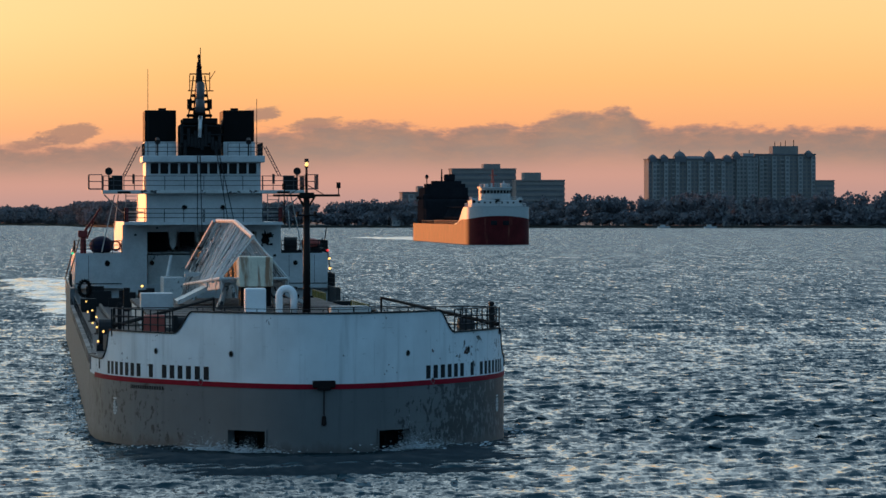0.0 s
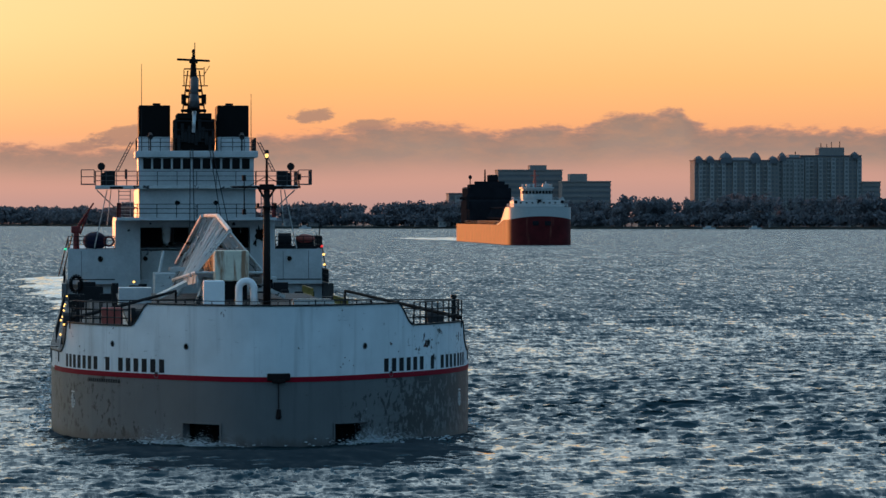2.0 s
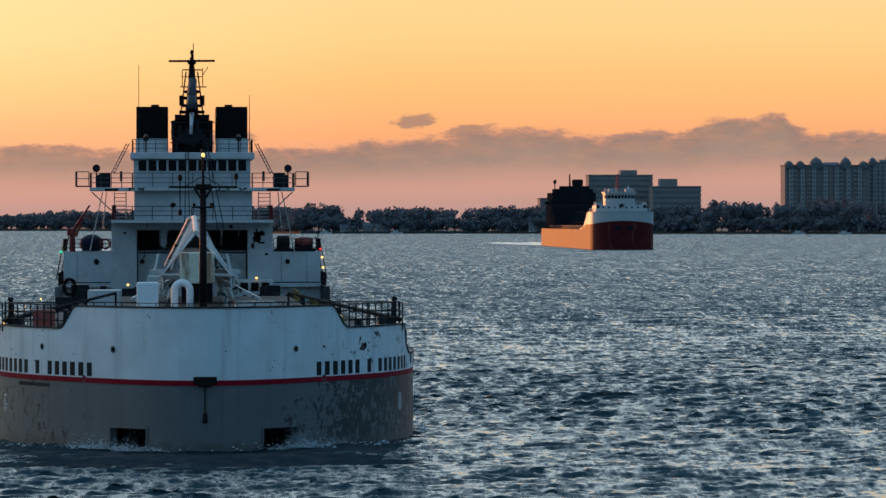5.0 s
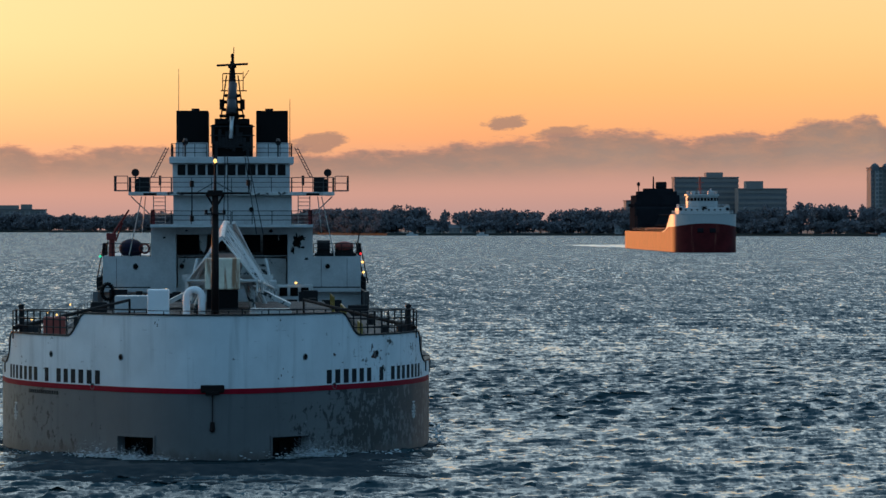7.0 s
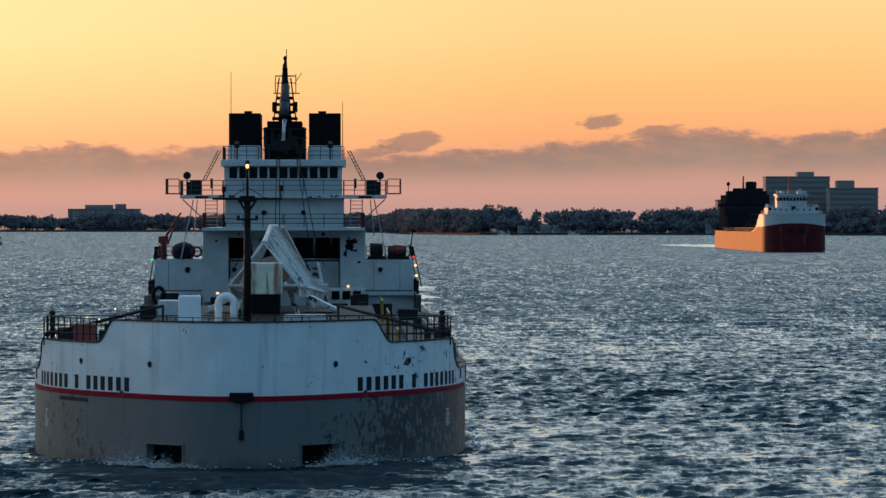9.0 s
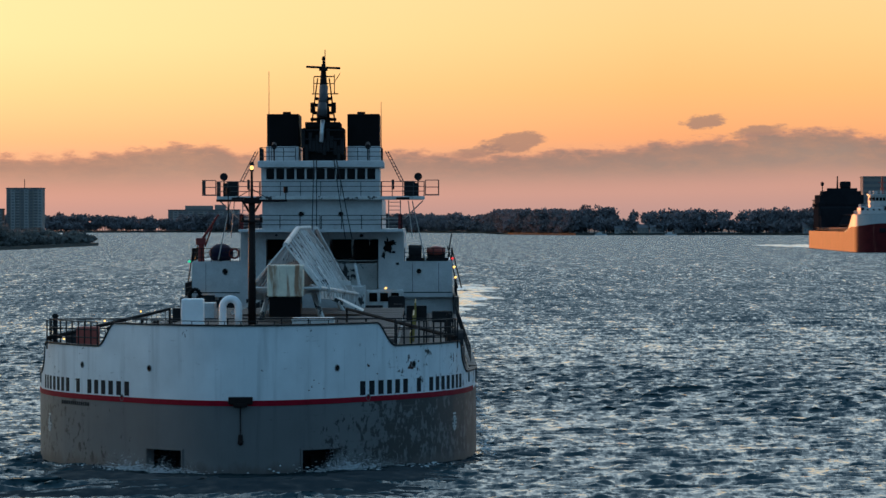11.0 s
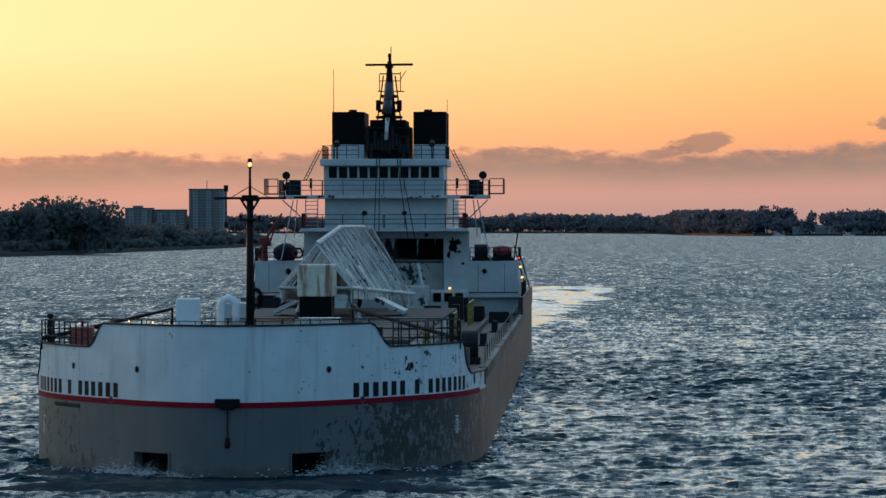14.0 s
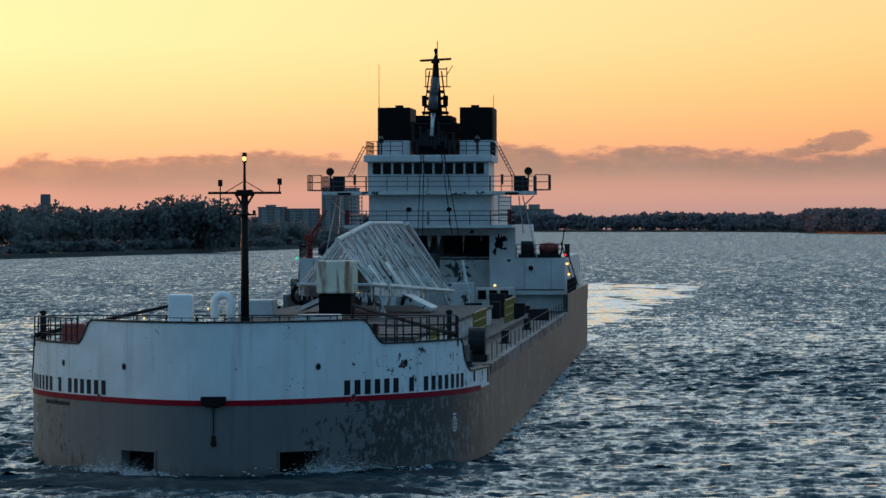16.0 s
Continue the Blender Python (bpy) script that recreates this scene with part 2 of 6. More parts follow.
M = {
    "white_hull": hull_paint("white_hull_paint", (0.67, 0.69, 0.71), 0.40),
    "grey_hull": hull_paint("grey_hull_paint", (0.116, 0.115, 0.117), 1.35),
    "stripe": material("red_stripe", (0.27, 0.003, 0.016), 0.6, spec=0.1, grain=0.3, spots=((0.20, 0.12, 0.12), 0.80, 2.0)),
    "white": material("white_house_paint", (0.54, 0.54, 0.54), 0.5, grain=0.24, scale=0.8, streak=((0.30, 0.22, 0.17), 0.66, 1.4)),
    "old_white": material("weathered_white", (0.58, 0.57, 0.55), 0.6, grain=0.3, scale=0.9, spots=((0.02, 0.02, 0.022), 0.60, 1.3), streak=((0.25, 0.16, 0.10), 0.62, 1.2)),
    "rust": material("rust_brown", (0.085, 0.030, 0.022), 0.85, grain=0.5, scale=4.0, spots=((0.02, 0.014, 0.013), 0.56, 5.0)),
    "clean_white": material("fresh_white_paint", (0.78, 0.79, 0.80), 0.45, grain=0.08, scale=1.0),
    "rusty": material("rusty_cream", (0.76, 0.68, 0.54), 0.7, grain=0.2, scale=1.5, streak=((0.26, 0.09, 0.025), 0.50, 2.4)),
    "black": material("stack_black", (0.004, 0.004, 0.0045), 0.7, grain=0.4, scale=1.0, spec=0.12),
    "dark": material("dark_steel", (0.012, 0.012, 0.014), 0.6, grain=0.3, spec=0.2),
    "mast_brown": material("dark_mast_paint", (0.010, 0.006, 0.006), 0.6, grain=0.3, spec=0.15),
    "uptake": material("uptake_pipe", (0.05, 0.05, 0.055), 0.5, 0.2, grain=0.3),
    "steel": material("bare_steel_pipe", (0.5, 0.5, 0.5), 0.35, 0.9, grain=0.2),
    "deck": material("deck_paint", (0.075, 0.060, 0.055), 0.8, grain=0.4, scale=0.6, bump=0.3),
    "yellow": material("yellow_rail_paint", (0.24, 0.17, 0.03), 0.5, grain=0.3),
    "red": material("red_paint", (0.20, 0.015, 0.015), 0.6, grain=0.3),
    "orange": material("orange_red_box", (0.38, 0.07, 0.05), 0.6, grain=0.3),
    "navy": material("dark_blue_cover", (0.010, 0.013, 0.040), 0.8, grain=0.3, spec=0.1),
    # far glass is paled towards the walls, with distance haze put into its colour
    "hazy_far_window": material("hazy_far_window_glass", (0.145, 0.14, 0.145), 0.4, grain=0.2, scale=0.2),
    "scuffed": material("scuffed_edge", (0.16, 0.155, 0.155), 0.7, grain=0.4, scale=0.8, spots=((0.015, 0.013, 0.013), 0.50, 0.9)),
    "window": material("dark_window_glass", (0.003, 0.0035, 0.004), 0.08, spec=0.10),
    "letter": material("black_lettering", (0.010, 0.011, 0.014), 0.6, grain=0.2, spec=0.15),
    "far_red": material("far_hull_red", (0.095, 0.009, 0.011), 0.62, grain=0.45, scale=0.25, spec=0.12, streak=((0.16, 0.05, 0.035), 0.58, 0.5)),
    "far_white": material("far_white_paint", (0.45, 0.45, 0.445), 0.5, grain=0.2, spec=0.3),
    "far_dark": material("far_unloader_dark", (0.02, 0.02, 0.024), 1.0, grain=0.3, scale=0.2, spec=0.0),
    "concrete": material("grey_concrete", (0.235, 0.205, 0.19), 0.9, grain=0.15, scale=0.08),
    "pale_concrete": material("pale_render", (0.32, 0.30, 0.285), 0.9, grain=0.15, scale=0.08),
    "roof": material("dark_roof", (0.13, 0.13, 0.14), 0.9, grain=0.2, scale=0.1),
    "bark": material("bark", (0.06, 0.045, 0.035), 0.9, grain=0.3),
    "ground": material("bank_grass", (0.05, 0.055, 0.05), 0.95, grain=0.4, scale=0.05),
    "lamp_warm": glowing("warm_lamp", (1.0, 0.55, 0.14), 2.2),
    "lamp_green": glowing("green_lamp", (0.03, 0.7, 0.35), 1.0),
    "lamp_red": glowing("red_lamp", (0.9, 0.03, 0.03), 1.0),
}


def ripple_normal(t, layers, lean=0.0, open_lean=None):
    """A surface normal tilted by layers of noise: (scale vector, strength, detail); lean: tilt along y, negative
    towards the camera, which sets the part of the sky that is mirrored; open_lean: the same out on the open river,
    where the swell is no longer modelled."""
    tc = t.nodes.new("ShaderNodeTexCoord").outputs["Object"]
    total = None
    for scale, strength, detail in layers:
        m = t.nodes.new("ShaderNodeMapping")
        m.inputs["Scale"].default_value = scale
        m.inputs["Location"].default_value = (strength * 31.0, scale[0] * 7.0, 0.0)
        t.links.new(tc, m.inputs["Vector"])
        n = t.nodes.new("ShaderNodeTexNoise")
        n.inputs["Scale"].default_value, n.inputs["Detail"].default_value, n.inputs["Roughness"].default_value = 1.0, detail, 0.6
        t.links.new(m.outputs[0], n.inputs["Vector"])
        a = t.nodes.new("ShaderNodeVectorMath")
        a.operation = "SUBTRACT"
        t.links.new(n.outputs["Color"], a.inputs[0])
        a.inputs[1].default_value = (0.5, 0.5, 0.5)
        b = t.nodes.new("ShaderNodeVectorMath")
        b.operation = "MULTIPLY"
        t.links.new(a.outputs[0], b.inputs[0])
        b.inputs[1].default_value = (strength * 0.7, strength, 0.0)
        if total is None:
            total = b.outputs[0]
        else:
            c = t.nodes.new("ShaderNodeVectorMath")
            c.operation = "ADD"
            t.links.new(total, c.inputs[0]), t.links.new(b.outputs[0], c.inputs[1])
            total = c.outputs[0]
    geo = t.nodes.new("ShaderNodeNewGeometry")
    d = t.nodes.new("ShaderNodeVectorMath")
    d.operation = "ADD"
    t.links.new(total, d.inputs[0]), t.links.new(geo.outputs["Normal"], d.inputs[1])
    # even tilt towards the camera, so the water mirrors higher, bluer sky
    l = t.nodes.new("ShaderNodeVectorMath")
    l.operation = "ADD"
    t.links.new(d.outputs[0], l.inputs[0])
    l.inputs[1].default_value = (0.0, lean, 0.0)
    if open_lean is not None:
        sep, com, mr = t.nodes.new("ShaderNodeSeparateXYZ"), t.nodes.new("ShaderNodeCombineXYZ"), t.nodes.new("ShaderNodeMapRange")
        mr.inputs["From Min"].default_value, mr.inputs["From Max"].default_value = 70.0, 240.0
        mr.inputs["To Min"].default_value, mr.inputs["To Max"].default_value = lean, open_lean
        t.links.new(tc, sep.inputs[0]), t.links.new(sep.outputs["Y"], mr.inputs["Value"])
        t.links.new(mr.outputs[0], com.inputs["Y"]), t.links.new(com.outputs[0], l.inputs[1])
    e = t.nodes.new("ShaderNodeVectorMath")
    e.operation = "NORMALIZE"
    t.links.new(l.outputs[0], e.inputs[0])
    return e.outputs[0]


def leaf_material(name, base):
    """Leaves that let half of their light through."""
    m = bpy.data.materials.new(name)
    m.use_nodes = True
    t = m.node_tree
    t.nodes.clear()
    out, mx = t.nodes.new("ShaderNodeOutputMaterial"), t.nodes.new("ShaderNodeMixShader")
    d, tr = t.nodes.new("ShaderNodeBsdfDiffuse"), t.nodes.new("ShaderNodeBsdfTranslucent")
    tc = t.nodes.new("ShaderNodeTexCoord").outputs["Object"]
    col = mix(t, 1.0, base, ramp(t, noise_fac(t, tc, 0.10, 4), [(0.3, 0.7), (0.7, 1.25)]), "MULTIPLY")
    t.links.new(col, d.inputs[0]), t.links.new(col, tr.inputs[0])
    t.links.new(d.outputs[0], mx.inputs[1]), t.links.new(tr.outputs[0], mx.inputs[2])
    mx.inputs[0].default_value = 0.25
    t.links.new(mx.outputs[0], out.inputs[0])
    return m


# the far leaves' pale blue-grey base holds the haze of distance
M["leaf"] = leaf_material("hazy_foliage_far", (0.165, 0.165, 0.18))
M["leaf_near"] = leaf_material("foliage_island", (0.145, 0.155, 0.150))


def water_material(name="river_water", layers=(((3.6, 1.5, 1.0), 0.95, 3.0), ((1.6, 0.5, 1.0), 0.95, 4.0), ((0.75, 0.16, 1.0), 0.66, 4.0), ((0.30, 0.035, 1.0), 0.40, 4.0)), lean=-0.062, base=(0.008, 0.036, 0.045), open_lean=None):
    m = bpy.data.materials.new(name)
    m.use_nodes = True
    t = m.node_tree
    b = t.nodes["Principled BSDF"]
    b.inputs["Base Color"].default_value = (*base, 1)
    b.inputs["IOR"].default_value, b.inputs["Roughness"].default_value = 1.33, 0.05
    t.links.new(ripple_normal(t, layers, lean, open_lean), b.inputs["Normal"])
    return m


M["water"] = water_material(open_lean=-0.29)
# darker base and steep lean put the wave face's missing sky reflection into the material
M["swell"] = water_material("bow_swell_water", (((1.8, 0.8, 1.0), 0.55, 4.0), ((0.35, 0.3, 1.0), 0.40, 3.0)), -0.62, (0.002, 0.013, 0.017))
M["foam"] = material("white_foam", (0.66, 0.70, 0.72), 0.85, grain=0.25, scale=2.0, bump=0.6, bump_scale=5.0)


# ---------- mesh helpers ----------
def put(name, bm, mat, parent=None, label="", smooth=False):
    me = bpy.data.meshes.new(name)
    bm.to_mesh(me)
    bm.free()
    me.materials.append(M[mat] if isinstance(mat, str) else mat)
    if smooth:
        me.polygons.foreach_set("use_smooth", [True] * len(me.polygons))
    ob = new(name, me)
    if parent is not None:
        ob.parent = parent
    if label:
        tagged(ob, label)
    return ob


def part(name, bm, mat, parent, label="", smooth=False):
    return put(name, bm, mat, parent, label, smooth)


def box(bm, x0, x1, y0, y1, z0, z1, bevel=0.0, m=None):
    r = bmesh.ops.create_cube(bm, size=1.0)
    v = r["verts"]
    bmesh.ops.transform(bm, matrix=Matrix.Translation(((x0 + x1) / 2, (y0 + y1) / 2, (z0 + z1) / 2)) @ Matrix.Diagonal((x1 - x0, y1 - y0, z1 - z0, 1)), verts=v)
    if bevel:
        ed = list({e for q in v for e in q.link_edges})
        r2 = bmesh.ops.bevel(bm, geom=ed, offset=bevel, segments=2, affect="EDGES", profile=0.5)
        v = list({q for f in r2["faces"] for q in f.verts} | {q for q in v if q.is_valid})
    if m is not None:
        bmesh.ops.transform(bm, matrix=m, verts=v)
    return bm


def tube(bm, a, b, r0, r1=None, seg=8):
    a, b = Vector(a), Vector(b)
    d = b - a
    m = Matrix.Translation((a + b) / 2) @ d.to_track_quat("Z", "Y").to_matrix().to_4x4()
    bmesh.ops.create_cone(bm, cap_ends=True, segments=seg, radius1=r0, radius2=r0 if r1 is None else r1, depth=d.length, matrix=m)
    return bm


def ball(bm, c, r, scale=(1, 1, 1), sub=2):
    bmesh.ops.create_icosphere(bm, subdivisions=sub, radius=r, matrix=Matrix.Translation(c) @ Matrix.Diagonal((*scale, 1)))
    return bm


def prism(bm, pts, z0, z1):
    """An upright solid over the outline pts."""
    lo, hi = [bm.verts.new((x, y, z0)) for x, y in pts], [bm.verts.new((x, y, z1)) for x, y in pts]
    n = len(pts)
    for i in range(n):
        bm.faces.new((lo[i], lo[(i + 1) % n], hi[(i + 1) % n], hi[i]))
    bm.faces.new(hi)
    bm.faces.new(lo[::-1])
    bmesh.ops.recalc_face_normals(bm, faces=bm.faces[:])
    return bm


def B():
    return bmesh.new()


def rail(parent, pts, height=1.05, every=1.6, r=0.028, mat="dark", bars=3, name="railing", label=""):
    """A railing along the line pts: posts and bars, one part."""
    bm = B()
    for a, b in zip(pts, pts[1:]):
        a, b = Vector(a), Vector(b)
        n = max(1, round((b - a).length / every))
        for i in range(n + 1):
            p = a.lerp(b, i / n)
            tube(bm, p, p + Vector((0, 0, height)), r * 1.15, seg=5)
        for k in range(1, bars + 1):
            u = Vector((0, 0, height * k / bars))
            tube(bm, a + u, b + u, r, seg=5)
    return part(name, bm, mat, parent, label)


def sweep(bm, path, r, seg=14):
    """A round pipe along the points path."""
    path = [Vector(p) for p in path]
    rings = []
    for i, p in enumerate(path):
        d = (path[min(i + 1, len(path) - 1)] - path[max(i - 1, 0)]).normalized()
        q = d.to_track_quat("Z", "Y").to_matrix()
        side = Vector((0, 1, 0))
        u = (side - d * side.dot(d)).normalized()
        v = d.cross(u)
        rings.append([bm.verts.new(p + (u * math.cos(2 * math.pi * k / seg) + v * math.sin(2 * math.pi * k / seg)) * r) for k in range(seg)])
    for a, b in zip(rings, rings[1:]):
        for k in range(seg):
            bm.faces.new((a[k], a[(k + 1) % seg], b[(k + 1) % seg], b[k]))
    bm.faces.new(rings[0][::-1]), bm.faces.new(rings[-1])
    bmesh.ops.recalc_face_normals(bm, faces=bm.faces[:])
    return bm


def ladder(parent, a, b, width, r=0.035, rungs=8, mat="white", name="ladder"):
    bm = B()
    a, b, w = Vector(a), Vector(b), Vector((width / 2, 0, 0))
    tube(bm, a - w, b - w, r, seg=5), tube(bm, a + w, b + w, r, seg=5)
    for i in range(rungs):
        p = a.lerp(b, (i + 0.5) / rungs)
        tube(bm, p - w, p + w, r * 0.7, seg=5)
    return part(name, bm, mat, parent)


# ---------- water ----------
def spaced(lo, fine_lo, fine_hi, hi, step, grow):
    mid = list(np.arange(fine_lo, fine_hi + step / 2, step))
    up, s, v = [], step, mid[-1]
    while v < hi:
        s *= grow
        v += s
        up.append(v)
    down, s, v = [], step, mid[0]
    while v > lo:
        s *= grow
        v -= s
        down.append(v)
    return np.array(down[::-1] + mid + up)


WATER = -0.25


def build_water():
    xs, ys = spaced(-4600, -38, 48, 4600, 0.25, 1.048), spaced(-420, -86, 110, 4600, 0.24, 1.0065)
    X, Y = np.meshgrid(xs, ys)
    SP = np.maximum(np.gradient(xs)[None, :] * 0.8, np.gradient(ys)[:, None])
    Z = np.zeros_like(X)
    rs = np.random.RandomState(4)
    DX, DY = np.zeros_like(X), np.zeros_like(X)
    g = np.clip(0.85 + 0.35 * np.sin(X * 0.05 + 1.3 * np.sin(Y * 0.021)) * np.sin(Y * 0.037 + 0.7), 0.5, 1.25)
    for k in range(80):
        lam = 0.55 * (1.5 / 0.55) ** rs.rand() if k < 52 else 2.6 * (11.0 / 2.6) ** rs.rand()
        a = radians(-80 + rs.randn() * 27)
        amp = (0.0108 if k < 52 else 0.0032) * lam
        fade = np.clip(lam / SP / 1.8 - 0.7, 0, 1) * g
        ph = 2 * math.pi / lam * (X * math.cos(a) + Y * math.sin(a)) + rs.rand() * 6.3
        Z += amp * fade * np.cos(ph)
        DX -= math.cos(a) * amp * fade * np.sin(ph) * 1.3
        DY -= math.sin(a) * amp * fade * np.sin(ph) * 1.3
    X, Y = X + DX, Y + DY
    ny, nx = X.shape
    co = np.stack([X, Y, Z + WATER], -1).reshape(-1, 3)
    i = np.arange(ny * nx).reshape(ny, nx)
    q = np.stack([i[:-1, :-1], i[:-1, 1:], i[1:, 1:], i[1:, :-1]], -1).reshape(-1, 4)
    me = bpy.data.meshes.new("water")
    me.vertices.add(len(co))
    me.vertices.foreach_set("co", co.astype(np.float32).ravel())
    me.loops.add(q.size)
    me.loops.foreach_set("vertex_index", q.astype(np.int32).ravel())
    me.polygons.add(len(q))
    me.polygons.foreach_set("loop_start", np.arange(0, q.size, 4, dtype=np.int32))
    me.update(calc_edges=True)
    me.polygons.foreach_set("use_smooth", np.ones(len(q), bool))
    me.materials.append(M["water"])
    tagged(new("water", me), "choppy blue-grey river water under a sunset sky", "water", kind="structure")


build_water()


# ---------- land ----------
def land(name, outline, z, label):
    bm = B()
    prism(bm, outline, -2.0, z)
    ob = put(name, bm, "ground")
    tagged(ob, label, "ground", kind="structure")


FAR_SHORE = [(-2600, 3900), (-700, 3950), (-300, 3990), (-60, 3780), (20, 3500), (40, 3110), (90, 2905), (240, 2880), (430, 2720), (600, 2600), (1100, 2350), (2400, 2000)]
land("ground_far_shore", FAR_SHORE + [(2400, 4550), (-2600, 4550)], 1.6, "low dark wooded far river bank")
ISLAND = [(-174, 1580), (-182, 1320), (-190, 1110), (-200, 1000), (-215, 880), (-228, 700), (-232, 400), (-236, 100), (-238, -150), (-600, -200), (-700, 1500), (-600, 1860), (-330, 1800), (-230, 1660)]
land("ground_island", ISLAND, 1.2, "low grassy island bank at the water's edge")


def tree_cloud(name, places, mat, seed, label, leaf=1.2, per=150):
    """Woods: for each tree a tapered trunk and a crown of many small leaf clumps on uneven lobes."""
    rs = np.random.RandomState(seed)
    V, F = [], []

    def add_cards(c, size):
        n = len(c)
        d = rs.randn(n, 3)
        d /= np.linalg.norm(d, axis=1)[:, None]
        e = np.cross(d, rs.randn(n, 3))
        e /= np.linalg.norm(e, axis=1)[:, None]
        f = np.cross(d, e)
        s = size * (0.6 + 0.8 * rs.rand(n, 1))
        base = sum(len(v) for v in V)
        quad = np.stack([c - e * s, c + f * s * 0.8 + d * s * 0.3, c + e * s, c - f * s * 0.8 + d * s * 0.3], 1)
        V.append(quad.reshape(-1, 3))
        F.append(base + np.arange(4 * n).reshape(-1, 4))

    for x, y, z, h, w in places:
        lobes = rs.randint(4, 8)
        cs = []
        for k in range(lobes):
            a, rr = rs.rand() * 6.28, w * 0.5 * rs.rand() ** 0.6
            zz = h * (0.30 + 0.55 * rs.rand()) if k else h * 0.74
            r = np.array([w * 0.30, w * 0.30, h * 0.20]) * (0.7 + 0.6 * rs.rand())
            n = per // lobes
            d = rs.randn(n, 3)
            d /= np.linalg.norm(d, axis=1)[:, None]
            cs.append(np.array([x + rr * math.cos(a), y + rr * math.sin(a), z + min(zz, h - r[2])]) + d * r * (0.55 + 0.5 * rs.rand(n, 1)))
        add_cards(np.concatenate(cs), leaf)
        base = sum(len(v) for v in V)
        t = np.array([[x + math.cos(q) * w * 0.035, y + math.sin(q) * w * 0.035, z - 0.5] for q in (0, 1.57, 3.14, 4.71)] +
                     [[x + math.cos(q) * w * 0.015, y + math.sin(q) * w * 0.015, z + h * 0.7] for q in (0, 1.57, 3.14, 4.71)])
        V.append(t)
        F.append(base + np.array([[0, 1, 5, 4], [1, 2, 6, 5], [2, 3, 7, 6], [3, 0, 4, 7]]))
    me = bpy.data.meshes.new(name)
    co, fa = np.concatenate(V), np.concatenate(F)
    me.vertices.add(len(co))
    me.vertices.foreach_set("co", co.astype(np.float32).ravel())
    me.loops.add(fa.size)
    me.loops.foreach_set("vertex_index", fa.astype(np.int32).ravel())
    me.polygons.add(len(fa))
    me.polygons.foreach_set("loop_start", np.arange(0, fa.size, 4, dtype=np.int32))
    me.update(calc_edges=True)
    me.materials.append(M[mat])
    tagged(new(name, me), label, "woods", kind="stuff")


def along(line, u):
    seg = [math.dist(a, b) for a, b in zip(line, line[1:])]
    d = u * sum(seg)
    for (a, b), s in zip(zip(line, line[1:]), seg):
        if d <= s:
            return a[0] + (b[0] - a[0]) * d / s, a[1] + (b[1] - a[1]) * d / s
        d -= s
    return line[-1]


def far_woods():
    rs = random.Random(11)
    pl = []
    line = FAR_SHORE[1:11]
    for i in range(1000):
        x, y = along(line, rs.random())
        back = rs.choice((10, 18, 35, 60, 95)) + rs.random() * 14
        h = 13.5 + 5 * noise.noise((x * 0.012, 3.1, 0)) + rs.random() * 5 + back * 0.03
        if x > 30:
            h += 2.0
        if 96 < x < 122:
            h += 4
        if x > 420:
            h += 4.5
        if x > 600:
            h += 4
        pl.append((x + rs.uniform(-4, 4), y + back, 1.5, h, 9 + rs.random() * 6))
    for i in range(800):
        x, y = along(line, rs.random())
        pl.append((x, y + 5 + rs.random() * 6, 1.0, 7 + rs.random() * 6, 11 + rs.random() * 5))
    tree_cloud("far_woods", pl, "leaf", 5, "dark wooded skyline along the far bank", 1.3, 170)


far_woods()


def island_woods():
    rs = random.Random(7)
    pl = []
    line = ISLAND[:6]
    for i in range(330):
        x, y = along(line, rs.random() ** 0.9)
        back = rs.random() * 90
        edge = min(1.0, (1600 - y) / 500)
        h = 5 + 10.5 * edge * (0.55 + 0.45 * min(1, back / 30)) + 4 * noise.noise((x * 0.03, y * 0.012, 1))
        pl.append((x - 8 - back, y + rs.uniform(-6, 6), 1.0, max(3.5, h + rs.uniform(-1, 1.5)), 8 + rs.random() * 5))
    for i in range(260):
        x, y = along(line, rs.random())
        pl.append((x - 3 - rs.random() * 6, y, 0.6, 2.2 + rs.random() * 2.5, 5 + rs.random() * 3))
    # broad old trees that stand over the rest
    for x, y, h, w in ((-184, 1087, 20.5, 19), (-194, 1093, 20.0, 17), (-204, 1054, 17.5, 14), (-206, 1090, 20.0, 16)):
        for dx, dy, k in ((0, 0, 1.0), (-w * 0.3, 3, 0.88), (w * 0.32, -2, 0.85), (0, 4, 0.95), (w * 0.15, 2, 0.7), (-w * 0.15, 0, 0.75)):
            pl.append((x + dx, y + dy, 1.0, h * k, w * 0.62))
    tree_cloud("island_woods", pl, "leaf_near", 8, "dense dark trees and shrubs on the island", 0.75, 300)


island_woods()


def unseen_bank_woods():
    """Trees added out of view: the island's woods go on beside the channel, between the low sun and the near hull, to
    shade it.
    """
    rs = random.Random(17)
    pl = []
    for i in range(520):
        x, y = along(ISLAND[5:9], rs.random())
        pl.append((x - 6 - rs.random() * 45, y, 1.0, 17 + rs.random() * 3, 10 + rs.random() * 5))
    tree_cloud("unseen_bank_woods", pl, "leaf_near", 18, "dense dark trees added out of view along the island bank to shade the hull", 1.8, 100)


unseen_bank_woods()


